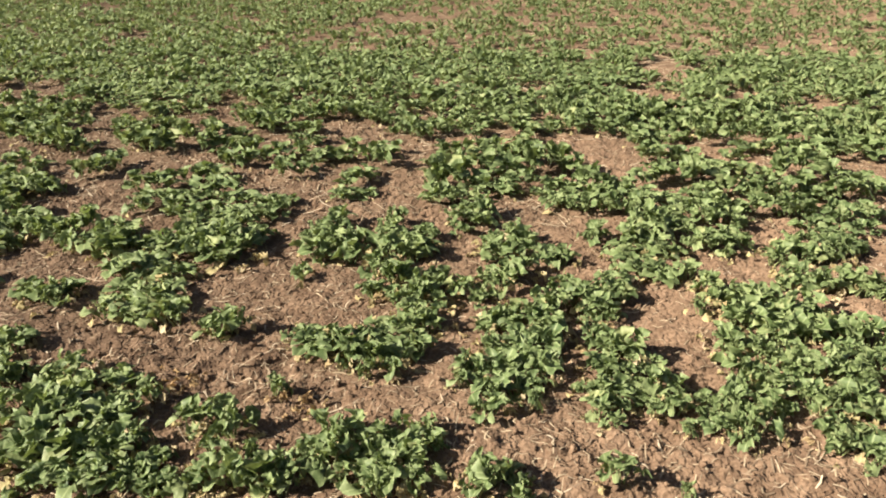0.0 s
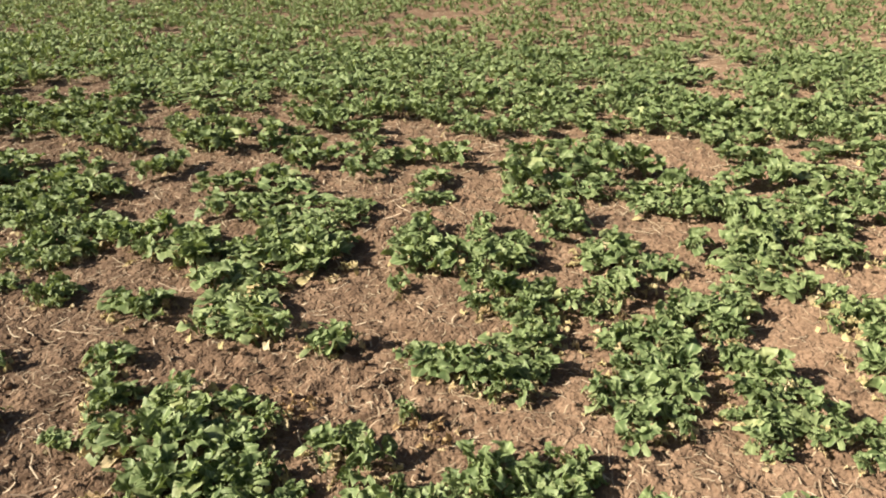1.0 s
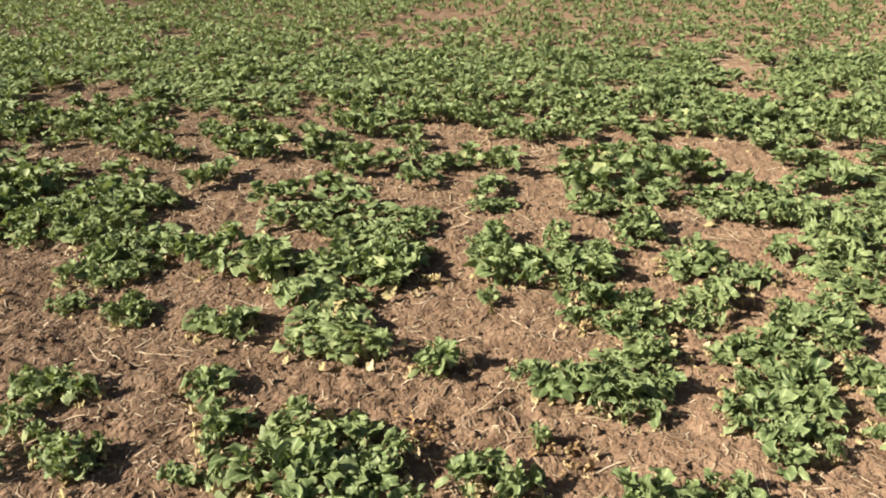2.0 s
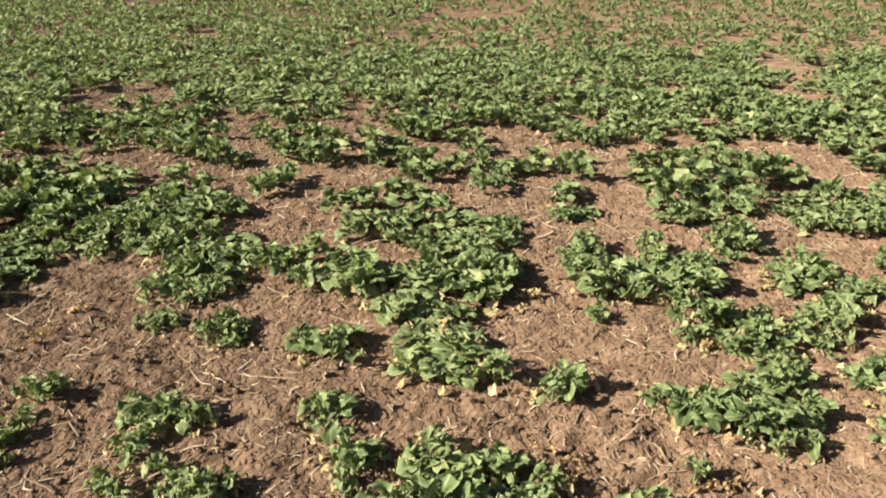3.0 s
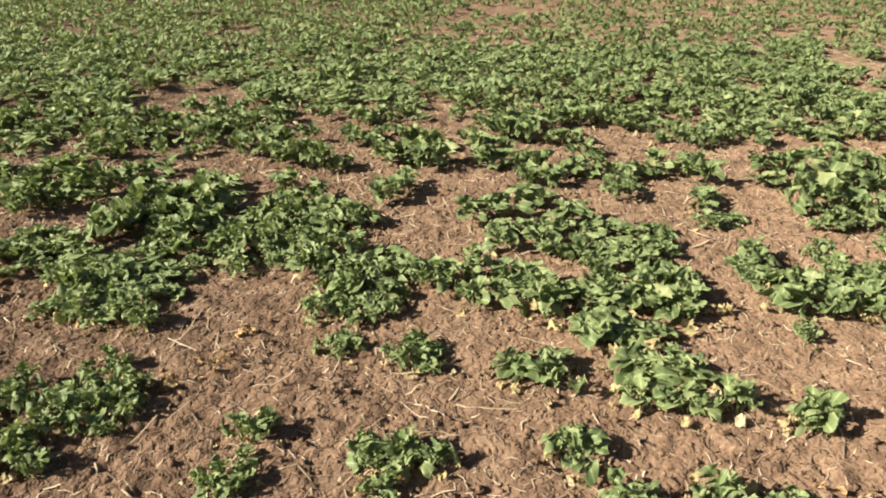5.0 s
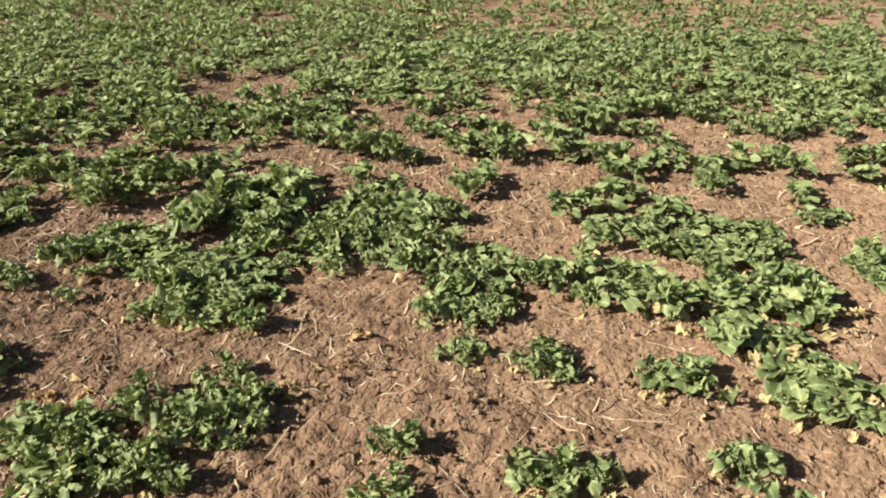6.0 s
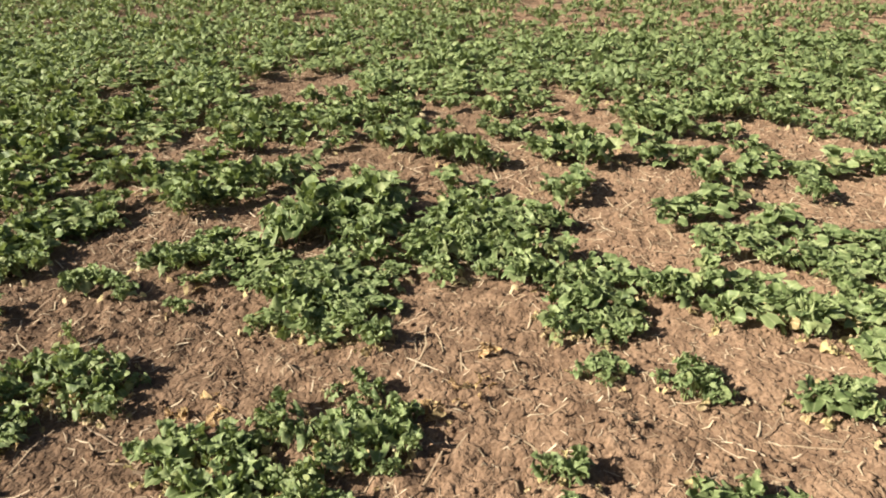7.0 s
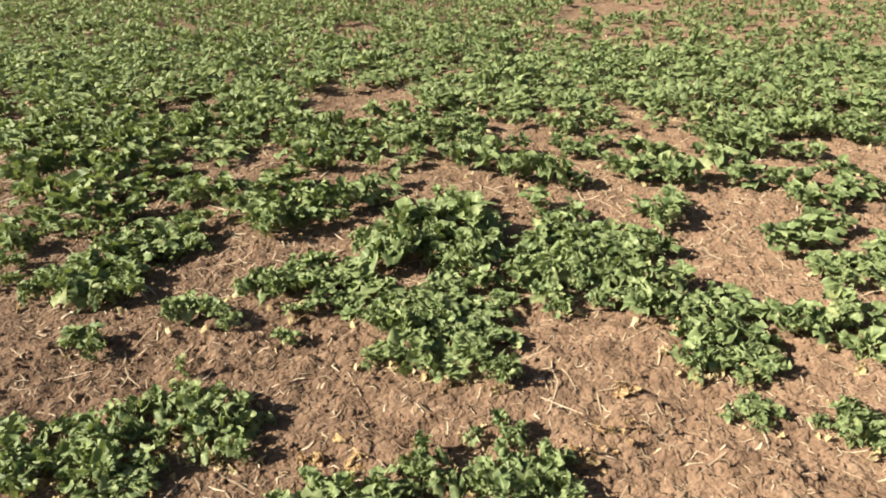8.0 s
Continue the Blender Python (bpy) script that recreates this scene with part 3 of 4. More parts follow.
STRIP_14 = [
    (0.45, 3.17, 0.066), (-0.02, 3.17, 0.044), (-1.60, 3.18, 0.074), (-1.70, 3.18, 0.073), (0.84, 3.18, 0.066), (-4.14, 3.18, 0.038),
    (-0.91, 3.19, 0.059), (-0.14, 3.20, 0.074), (-1.84, 3.21, 0.067), (1.16, 3.22, 0.075), (1.28, 3.22, 0.067), (-4.35, 3.22, 0.045),
    (2.15, 3.23, 0.074), (2.02, 3.23, 0.060), (1.55, 3.23, 0.060), (-0.23, 3.24, 0.068), (-4.20, 3.24, 0.048), (-2.26, 3.25, 0.074),
    (-2.13, 3.25, 0.060), (-4.28, 3.26, 0.049), (-3.15, 3.27, 0.066), (-3.36, 3.27, 0.065), (-3.47, 3.27, 0.060), (-2.36, 3.28, 0.066),
    (-2.44, 3.28, 0.065), (-2.53, 3.28, 0.060), (0.15, 3.28, 0.053), (-1.29, 3.30, 0.053), (-4.40, 3.30, 0.039), (2.31, 3.31, 0.069),
    (-0.60, 3.31, 0.068), (-3.23, 3.31, 0.066)]
STRIP_15 = [
    (-3.65, 3.31, 0.050), (-3.93, 3.31, 0.029), (-4.34, 3.32, 0.050), (-2.88, 3.32, 0.040), (-2.59, 3.32, 0.040), (-1.19, 3.34, 0.068),
    (-1.04, 3.34, 0.061), (-0.52, 3.35, 0.069), (-3.84, 3.35, 0.050), (0.25, 3.36, 0.062), (-2.71, 3.36, 0.051), (-2.24, 3.37, 0.069),
    (-4.68, 3.37, 0.051), (1.14, 3.38, 0.070), (1.64, 3.38, 0.070), (1.48, 3.38, 0.070), (-4.98, 3.38, 0.041), (2.07, 3.39, 0.070),
    (-4.84, 3.39, 0.063), (-3.71, 3.40, 0.068), (-3.55, 3.40, 0.068), (-3.30, 3.40, 0.068), (-3.41, 3.40, 0.068), (0.14, 3.40, 0.062),
    (-3.09, 3.40, 0.051), (-0.22, 3.40, 0.039), (-4.76, 3.41, 0.063), (-2.91, 3.41, 0.063), (-2.54, 3.41, 0.063), (-4.60, 3.41, 0.041),
    (1.25, 3.42, 0.079), (-4.03, 3.42, 0.042)]
STRIP_16 = [
    (-0.94, 3.43, 0.063), (-4.96, 3.43, 0.052), (1.35, 3.46, 0.079), (-1.45, 3.46, 0.071), (-4.16, 3.46, 0.042), (-1.29, 3.47, 0.079),
    (-3.89, 3.47, 0.070), (2.24, 3.48, 0.079), (-4.70, 3.48, 0.064), (-2.39, 3.49, 0.079), (0.21, 3.49, 0.071), (-3.81, 3.49, 0.070),
    (-3.63, 3.49, 0.065), (0.28, 3.49, 0.064), (-3.18, 3.50, 0.070), (-2.78, 3.50, 0.053), (-1.05, 3.51, 0.080), (-1.18, 3.51, 0.079),
    (-4.10, 3.51, 0.059), (-4.94, 3.53, 0.066), (-5.17, 3.53, 0.042), (-3.73, 3.54, 0.072), (-4.04, 3.54, 0.060), (1.54, 3.55, 0.080),
    (1.67, 3.55, 0.080), (1.15, 3.55, 0.072), (-3.32, 3.55, 0.072), (-2.92, 3.55, 0.072), (-3.01, 3.55, 0.065), (-2.82, 3.55, 0.065),
    (-1.68, 3.55, 0.064), (1.99, 3.56, 0.081)]
STRIP_17 = [
    (2.09, 3.56, 0.081), (2.44, 3.56, 0.081), (1.83, 3.56, 0.080), (-2.53, 3.56, 0.066), (-2.68, 3.56, 0.060), (-0.89, 3.56, 0.056),
    (-4.89, 3.58, 0.067), (-4.70, 3.58, 0.067), (0.91, 3.59, 0.073), (1.03, 3.59, 0.073), (-3.99, 3.59, 0.061), (-2.62, 3.61, 0.055),
    (0.75, 3.63, 0.074), (-4.84, 3.63, 0.068), (-1.48, 3.64, 0.082), (-3.94, 3.64, 0.068), (-3.59, 3.65, 0.074), (-3.22, 3.65, 0.074),
    (-0.97, 3.65, 0.057), (-2.73, 3.66, 0.056), (-5.24, 3.68, 0.056), (-1.63, 3.69, 0.083), (-1.17, 3.69, 0.083), (-3.87, 3.70, 0.056),
    (-0.87, 3.70, 0.050), (-2.97, 3.71, 0.075), (-0.00, 3.71, 0.067), (0.06, 3.71, 0.066), (-2.77, 3.71, 0.063), (1.40, 3.73, 0.084),
    (1.27, 3.73, 0.083), (-1.38, 3.74, 0.084)]
STRIP_18 = [
    (-4.82, 3.75, 0.070), (-4.67, 3.75, 0.070), (-3.50, 3.76, 0.076), (-3.30, 3.76, 0.076), (0.20, 3.76, 0.068), (-3.65, 3.76, 0.057),
    (-2.55, 3.77, 0.084), (-2.86, 3.77, 0.077), (-3.14, 3.77, 0.070), (-2.63, 3.77, 0.070), (0.64, 3.77, 0.060), (0.97, 3.78, 0.084),
    (-4.75, 3.80, 0.071), (-0.57, 3.80, 0.059), (-4.61, 3.81, 0.064), (0.81, 3.82, 0.086), (-3.55, 3.82, 0.077), (-3.40, 3.82, 0.077),
    (-2.34, 3.82, 0.060), (1.60, 3.83, 0.086), (1.19, 3.83, 0.077), (-2.93, 3.83, 0.071), (-1.28, 3.84, 0.086), (1.91, 3.84, 0.086),
    (2.08, 3.84, 0.086), (2.32, 3.85, 0.086), (2.50, 3.85, 0.086), (-0.45, 3.85, 0.069), (-5.34, 3.86, 0.066), (0.41, 3.87, 0.086),
    (-2.43, 3.87, 0.078), (0.72, 3.87, 0.078)]
STRIP_19 = [
    (-4.56, 3.87, 0.066), (-4.48, 3.87, 0.047), (1.10, 3.88, 0.087), (-1.78, 3.88, 0.086), (-3.27, 3.88, 0.072), (-4.85, 3.88, 0.066),
    (-3.72, 3.88, 0.046), (-2.72, 3.89, 0.073), (-2.61, 3.89, 0.066), (-5.28, 3.89, 0.047), (-4.67, 3.90, 0.073), (-3.14, 3.90, 0.066),
    (-3.38, 3.91, 0.073), (-4.79, 3.91, 0.067), (0.27, 3.92, 0.087), (-2.92, 3.92, 0.066), (0.94, 3.93, 0.087), (1.77, 3.94, 0.088),
    (-1.66, 3.94, 0.087), (-3.59, 3.94, 0.067), (2.27, 3.95, 0.088), (-2.87, 3.95, 0.073), (2.73, 3.96, 0.088), (0.10, 3.97, 0.097),
    (0.52, 3.97, 0.089), (-2.59, 3.98, 0.088), (-4.57, 3.99, 0.068), (-4.19, 4.00, 0.061), (-3.19, 4.01, 0.081), (-0.54, 4.01, 0.080),
    (-3.49, 4.01, 0.075), (-2.75, 4.01, 0.075)]
STRIP_20 = [
    (-0.01, 4.02, 0.080), (-5.10, 4.02, 0.061), (1.35, 4.04, 0.089), (-1.55, 4.05, 0.089), (-5.46, 4.05, 0.069), (-5.26, 4.05, 0.062),
    (-4.98, 4.05, 0.055), (-4.79, 4.06, 0.069), (-4.68, 4.06, 0.069), (-3.38, 4.07, 0.076), (-4.13, 4.07, 0.069), (-3.57, 4.07, 0.055),
    (-2.75, 4.08, 0.090), (-3.29, 4.08, 0.083), (-3.10, 4.08, 0.069), (-2.29, 4.09, 0.063), (-4.05, 4.10, 0.069), (-1.43, 4.11, 0.090),
    (-0.99, 4.11, 0.064), (-4.25, 4.13, 0.070), (-4.59, 4.13, 0.063), (-2.81, 4.15, 0.071), (1.52, 4.16, 0.092), (1.67, 4.16, 0.092),
    (2.08, 4.16, 0.092), (-5.37, 4.16, 0.078), (2.22, 4.17, 0.092), (2.52, 4.17, 0.092), (2.70, 4.17, 0.092), (-3.92, 4.17, 0.064),
    (-0.45, 4.18, 0.074), (-3.44, 4.18, 0.071)]
STRIP_21 = [
    (-5.25, 4.19, 0.086), (-5.10, 4.19, 0.086), (0.47, 4.20, 0.102), (-4.99, 4.20, 0.071), (-2.18, 4.21, 0.074), (-0.87, 4.23, 0.065),
    (0.17, 4.25, 0.103), (0.32, 4.25, 0.093), (-3.18, 4.25, 0.079), (0.62, 4.26, 0.084), (0.88, 4.26, 0.084), (-2.66, 4.26, 0.074),
    (-4.93, 4.27, 0.066), (1.82, 4.28, 0.094), (1.97, 4.28, 0.094), (-4.23, 4.28, 0.073), (-4.11, 4.28, 0.073), (-4.00, 4.28, 0.073),
    (-3.88, 4.28, 0.073), (-4.41, 4.28, 0.051), (2.46, 4.29, 0.085), (-3.29, 4.29, 0.080), (-3.37, 4.29, 0.074), (-4.36, 4.32, 0.067),
    (-2.30, 4.33, 0.076), (-2.16, 4.33, 0.075), (-1.29, 4.35, 0.076), (-3.86, 4.36, 0.060), (0.00, 4.37, 0.086), (0.79, 4.38, 0.087),
    (-2.84, 4.38, 0.086), (-4.50, 4.39, 0.067)]
STRIP_22 = [
    (-4.65, 4.39, 0.061), (-4.74, 4.39, 0.053), (-3.78, 4.40, 0.068), (-1.44, 4.41, 0.077), (-5.57, 4.42, 0.083), (-0.40, 4.43, 0.087),
    (-3.69, 4.44, 0.069), (-4.05, 4.44, 0.068), (-3.20, 4.45, 0.069), (-5.44, 4.46, 0.092), (-5.29, 4.47, 0.092), (-5.13, 4.47, 0.092),
    (-0.84, 4.48, 0.097), (-3.33, 4.49, 0.070), (0.57, 4.51, 0.099), (0.69, 4.51, 0.079), (-4.81, 4.51, 0.062), (1.48, 4.52, 0.079),
    (-4.41, 4.52, 0.077), (-4.16, 4.52, 0.077), (-4.53, 4.52, 0.062), (1.59, 4.53, 0.099), (1.75, 4.53, 0.099), (-3.85, 4.53, 0.077),
    (-1.17, 4.54, 0.088), (-0.69, 4.55, 0.099), (-5.05, 4.55, 0.078), (-4.30, 4.56, 0.078), (0.42, 4.57, 0.099), (2.09, 4.60, 0.080),
    (-4.97, 4.60, 0.079), (-4.75, 4.60, 0.063)]
STRIP_23 = [
    (-3.77, 4.61, 0.080), (-0.54, 4.62, 0.100), (-1.02, 4.62, 0.090), (0.10, 4.63, 0.100), (0.26, 4.64, 0.101), (-2.06, 4.67, 0.100),
    (2.77, 4.68, 0.102), (2.40, 4.68, 0.101), (2.60, 4.68, 0.101), (-1.36, 4.68, 0.091), (-5.68, 4.68, 0.088), (2.97, 4.69, 0.101),
    (3.13, 4.69, 0.101), (-2.71, 4.70, 0.081), (-4.26, 4.70, 0.073), (-0.35, 4.70, 0.071), (-3.68, 4.71, 0.072), (-1.95, 4.74, 0.102),
    (2.23, 4.74, 0.102), (-1.50, 4.75, 0.103), (-1.66, 4.75, 0.092), (-2.58, 4.76, 0.082), (-5.86, 4.77, 0.090), (-5.30, 4.78, 0.098),
    (-5.60, 4.78, 0.090), (-2.23, 4.81, 0.093), (-2.93, 4.84, 0.083), (-2.86, 4.86, 0.067), (-2.06, 4.87, 0.084), (-2.19, 4.87, 0.076),
    (-2.29, 4.87, 0.075), (-5.21, 4.88, 0.093)]
STRIP_24 = [
    (-5.48, 4.88, 0.092), (-5.08, 4.88, 0.084), (-4.94, 4.88, 0.075), (-4.27, 4.89, 0.059), (-2.79, 4.91, 0.077), (-2.72, 4.91, 0.068),
    (0.65, 4.92, 0.095), (-1.02, 4.93, 0.068), (-0.92, 4.94, 0.077), (-4.19, 5.00, 0.086), (-4.05, 5.00, 0.069), (-3.77, 5.00, 0.060),
    (-3.08, 5.01, 0.086), (-3.26, 5.01, 0.078), (-1.70, 5.03, 0.087), (-3.55, 5.06, 0.061), (-5.90, 5.08, 0.097), (-1.54, 5.08, 0.087),
    (-2.28, 5.08, 0.070), (-4.77, 5.10, 0.079), (-1.95, 5.13, 0.080), (-5.08, 5.15, 0.080), (-6.10, 5.19, 0.099), (-2.04, 5.19, 0.080),
    (-5.82, 5.20, 0.099), (-5.67, 5.20, 0.099), (-5.38, 5.20, 0.099), (-5.24, 5.20, 0.090), (-4.27, 5.22, 0.090), (-3.94, 5.22, 0.072),
    (-3.15, 5.23, 0.100), (-3.29, 5.23, 0.090)]
STRIP_25 = [
    (-3.51, 5.23, 0.072), (-2.13, 5.25, 0.081), (-5.55, 5.26, 0.100), (-1.33, 5.26, 0.082), (-1.12, 5.26, 0.082), (-0.97, 5.26, 0.073),
    (-4.75, 5.27, 0.091), (-4.17, 5.28, 0.091), (-3.04, 5.29, 0.082), (-2.41, 5.30, 0.074), (-2.52, 5.30, 0.073), (-1.42, 5.31, 0.092),
    (-4.88, 5.33, 0.092), (-4.66, 5.33, 0.083), (-4.07, 5.34, 0.093), (-3.66, 5.34, 0.083), (-3.88, 5.34, 0.074), (-2.85, 5.36, 0.065),
    (-1.55, 5.37, 0.093)]
STRIPS = [STRIP_1, STRIP_2, STRIP_3, STRIP_4, STRIP_5, STRIP_6, STRIP_7, STRIP_8, STRIP_9, STRIP_10, STRIP_11, STRIP_12, STRIP_13, STRIP_14, STRIP_15, STRIP_16, STRIP_17, STRIP_18, STRIP_19, STRIP_20, STRIP_21, STRIP_22, STRIP_23, STRIP_24, STRIP_25]

# Bare patches between the plants further off: (x, y, half width, half depth)
BARE_1 = [
    (-2.98, 4.52, 0.16, 0.41), (-3.49, 4.71, 0.13, 0.26), (-3.15, 4.75, 0.08, 0.25), (-2.39, 4.76, 0.17, 0.25), (-3.33, 4.77, 0.15, 0.21),
    (-4.56, 4.79, 0.13, 0.20), (-1.91, 4.80, 0.05, 0.39), (2.08, 4.81, 0.10, 0.39), (0.21, 4.84, 0.09, 0.24), (-4.07, 4.85, 0.17, 0.26),
    (-4.34, 4.86, 0.07, 0.21), (-0.21, 4.86, 0.15, 0.34), (-4.70, 4.93, 0.16, 0.19), (-1.30, 4.94, 0.11, 0.22), (-3.65, 4.96, 0.15, 0.28),
    (-2.43, 4.96, 0.10, 0.17), (-1.33, 4.98, 0.17, 0.21), (-0.74, 4.99, 0.10, 0.24), (-1.45, 5.01, 0.16, 0.23), (-3.94, 5.03, 0.23, 0.25),
    (-4.59, 5.05, 0.15, 0.29), (-1.33, 5.05, 0.13, 0.35), (-4.49, 5.05, 0.16, 0.28), (-3.79, 5.10, 0.11, 0.18), (-3.43, 5.11, 0.07, 0.20)]
BARE_2 = [
    (-1.90, 5.13, 0.11, 0.47), (-1.09, 5.13, 0.11, 0.34), (0.50, 5.16, 0.20, 0.31), (-2.57, 5.18, 0.18, 0.20), (2.73, 5.19, 0.09, 0.21),
    (-4.96, 5.20, 0.11, 0.23), (-4.45, 5.21, 0.07, 0.23), (2.20, 5.28, 0.14, 0.37), (-2.92, 5.29, 0.11, 0.21), (-1.71, 5.31, 0.11, 0.27),
    (-2.72, 5.38, 0.11, 0.50), (-0.74, 5.41, 0.21, 0.29), (-0.94, 5.49, 0.13, 0.26), (0.92, 5.51, 0.13, 0.23), (-2.81, 5.56, 0.11, 0.39),
    (-0.09, 5.63, 0.13, 0.27), (-2.26, 5.67, 0.12, 0.21), (-1.96, 5.71, 0.26, 0.52), (-2.96, 5.72, 0.17, 0.24), (-1.58, 5.75, 0.12, 0.26),
    (-1.65, 5.76, 0.11, 0.28), (-0.19, 5.85, 0.08, 0.32), (-2.99, 5.88, 0.09, 0.25), (-1.72, 5.92, 0.25, 0.48), (-3.46, 5.95, 0.08, 0.33)]
BARE_3 = [
    (-2.75, 5.96, 0.17, 0.33), (-6.55, 5.98, 0.13, 0.26), (-4.01, 6.02, 0.08, 0.34), (3.26, 6.06, 0.18, 0.30), (-5.87, 6.07, 0.09, 0.30),
    (-3.03, 6.11, 0.15, 0.30), (-1.96, 6.13, 0.13, 0.35), (2.12, 6.16, 0.15, 0.47), (-4.05, 6.20, 0.12, 0.41), (-6.54, 6.26, 0.11, 0.21),
    (1.56, 6.32, 0.15, 0.37), (-4.03, 6.36, 0.16, 0.33), (-3.80, 6.38, 0.10, 0.37), (-1.27, 6.38, 0.09, 0.22), (2.07, 6.52, 0.25, 0.45),
    (2.87, 6.64, 0.17, 0.35), (-4.03, 6.65, 0.14, 0.59), (2.02, 6.76, 0.34, 0.46), (0.06, 6.84, 0.11, 0.42), (0.82, 6.87, 0.17, 0.47),
    (-4.65, 6.90, 0.07, 0.33), (-3.77, 6.92, 0.19, 0.44), (-3.79, 7.12, 0.35, 0.31), (2.30, 7.17, 0.30, 0.39), (-4.14, 7.23, 0.36, 0.36)]
BARE_4 = [
    (0.27, 7.41, 0.21, 0.33), (-0.07, 7.43, 0.12, 0.53), (-0.15, 7.54, 0.27, 0.48), (-6.02, 7.55, 0.32, 0.34), (-5.59, 7.57, 0.11, 0.39),
    (-3.23, 7.67, 0.19, 0.43), (-7.06, 7.82, 0.11, 0.55), (3.19, 7.83, 0.32, 0.44), (-0.44, 8.23, 0.16, 1.06), (-0.03, 8.27, 0.17, 0.71),
    (-4.80, 8.42, 0.27, 0.53), (-5.88, 8.43, 0.18, 0.34), (-3.07, 8.47, 0.14, 0.61), (5.11, 8.48, 0.28, 0.53), (-5.17, 8.61, 0.18, 0.45),
    (-4.32, 9.15, 0.13, 0.50), (-3.83, 9.24, 0.13, 1.06), (5.20, 9.35, 0.30, 0.71), (-5.07, 9.39, 0.17, 0.98), (-1.08, 9.40, 0.23, 0.63),
    (-7.59, 9.47, 0.13, 0.53), (4.32, 9.55, 0.39, 0.64), (1.79, 9.69, 0.23, 1.64), (3.48, 9.81, 0.55, 0.88), (-0.01, 9.81, 0.28, 0.48)]
BARE_5 = [
    (1.99, 10.09, 0.36, 0.77), (-0.44, 10.23, 0.33, 0.94), (0.62, 10.23, 0.49, 0.72), (1.27, 10.27, 0.41, 0.84), (2.67, 10.29, 0.33, 0.73),
    (-6.25, 10.33, 0.20, 0.85), (-1.17, 10.36, 0.29, 1.31), (5.40, 10.41, 0.42, 0.97), (-3.93, 10.43, 0.12, 1.03), (-5.71, 10.68, 0.12, 1.08),
    (0.46, 10.75, 0.54, 0.66), (-8.99, 10.84, 0.35, 0.78), (-2.06, 11.07, 0.35, 0.82), (1.81, 11.07, 0.63, 0.91), (-7.01, 11.16, 0.32, 0.93),
    (2.26, 11.36, 0.27, 1.65), (-1.58, 11.42, 0.36, 0.87), (-4.33, 11.57, 0.16, 1.34), (-1.96, 11.57, 0.49, 1.05), (-8.54, 11.69, 0.17, 0.78),
    (-2.85, 11.85, 0.50, 1.10), (-0.84, 12.17, 0.26, 0.83), (0.20, 12.21, 0.35, 0.97), (-3.84, 12.31, 0.87, 0.91), (-2.62, 12.51, 0.29, 0.85)]
BARE_6 = [
    (-5.51, 12.81, 0.30, 0.71), (1.60, 12.92, 0.55, 0.93), (2.99, 12.95, 0.37, 0.93), (-3.83, 13.09, 0.56, 0.88), (-5.05, 13.13, 0.56, 0.81),
    (-1.96, 13.47, 0.31, 1.33)]
BARE = BARE_1 + BARE_2 + BARE_3 + BARE_4 + BARE_5 + BARE_6

THINGS_TO = 3.05
patterns = {}
crop_rng = random.Random(42)
rest = []
for x, y, rad in [spot for strip in STRIPS for spot in strip]:
    if y > THINGS_TO:
        rest.append((x, y, rad))
        continue
    size = "large" if rad > 0.055 else "middle" if rad > 0.043 else "small"
    kind = (size, crop_rng.randrange(8))
    s = 0.91 * rad / SPREAD
    m = (pose(x, y, float(ground_height(x, y)) - 0.004, crop_rng.uniform(-8, 8), crop_rng.uniform(-8, 8), 0) @ Matrix.Rotation(crop_rng.uniform(0, 6.283), 4, "Z")
         @ Matrix.Diagonal((s, s, s ** 0.5 * crop_rng.uniform(0.8, 1.45), 1)))
    if kind not in patterns:
        patterns[kind] = rape_plant(1000 + 17 * len(patterns), size)
        patterns[kind].matrix_basis = m
    else:
        copy_thing(patterns[kind], m @ Matrix.Diagonal([1 / c for c in patterns[kind].scale] + [1]))


def in_bare(x, y, rad):
    for x0, y0, a, b in BARE:
        k = 0.88 if y0 < 7.0 else 0.75 if y0 < 9.5 else 0.70
        if ((x - x0) / (k * a + 0.25 * rad)) ** 2 + ((y - y0) / (0.88 * k * b)) ** 2 < 1:
            return True
    return False


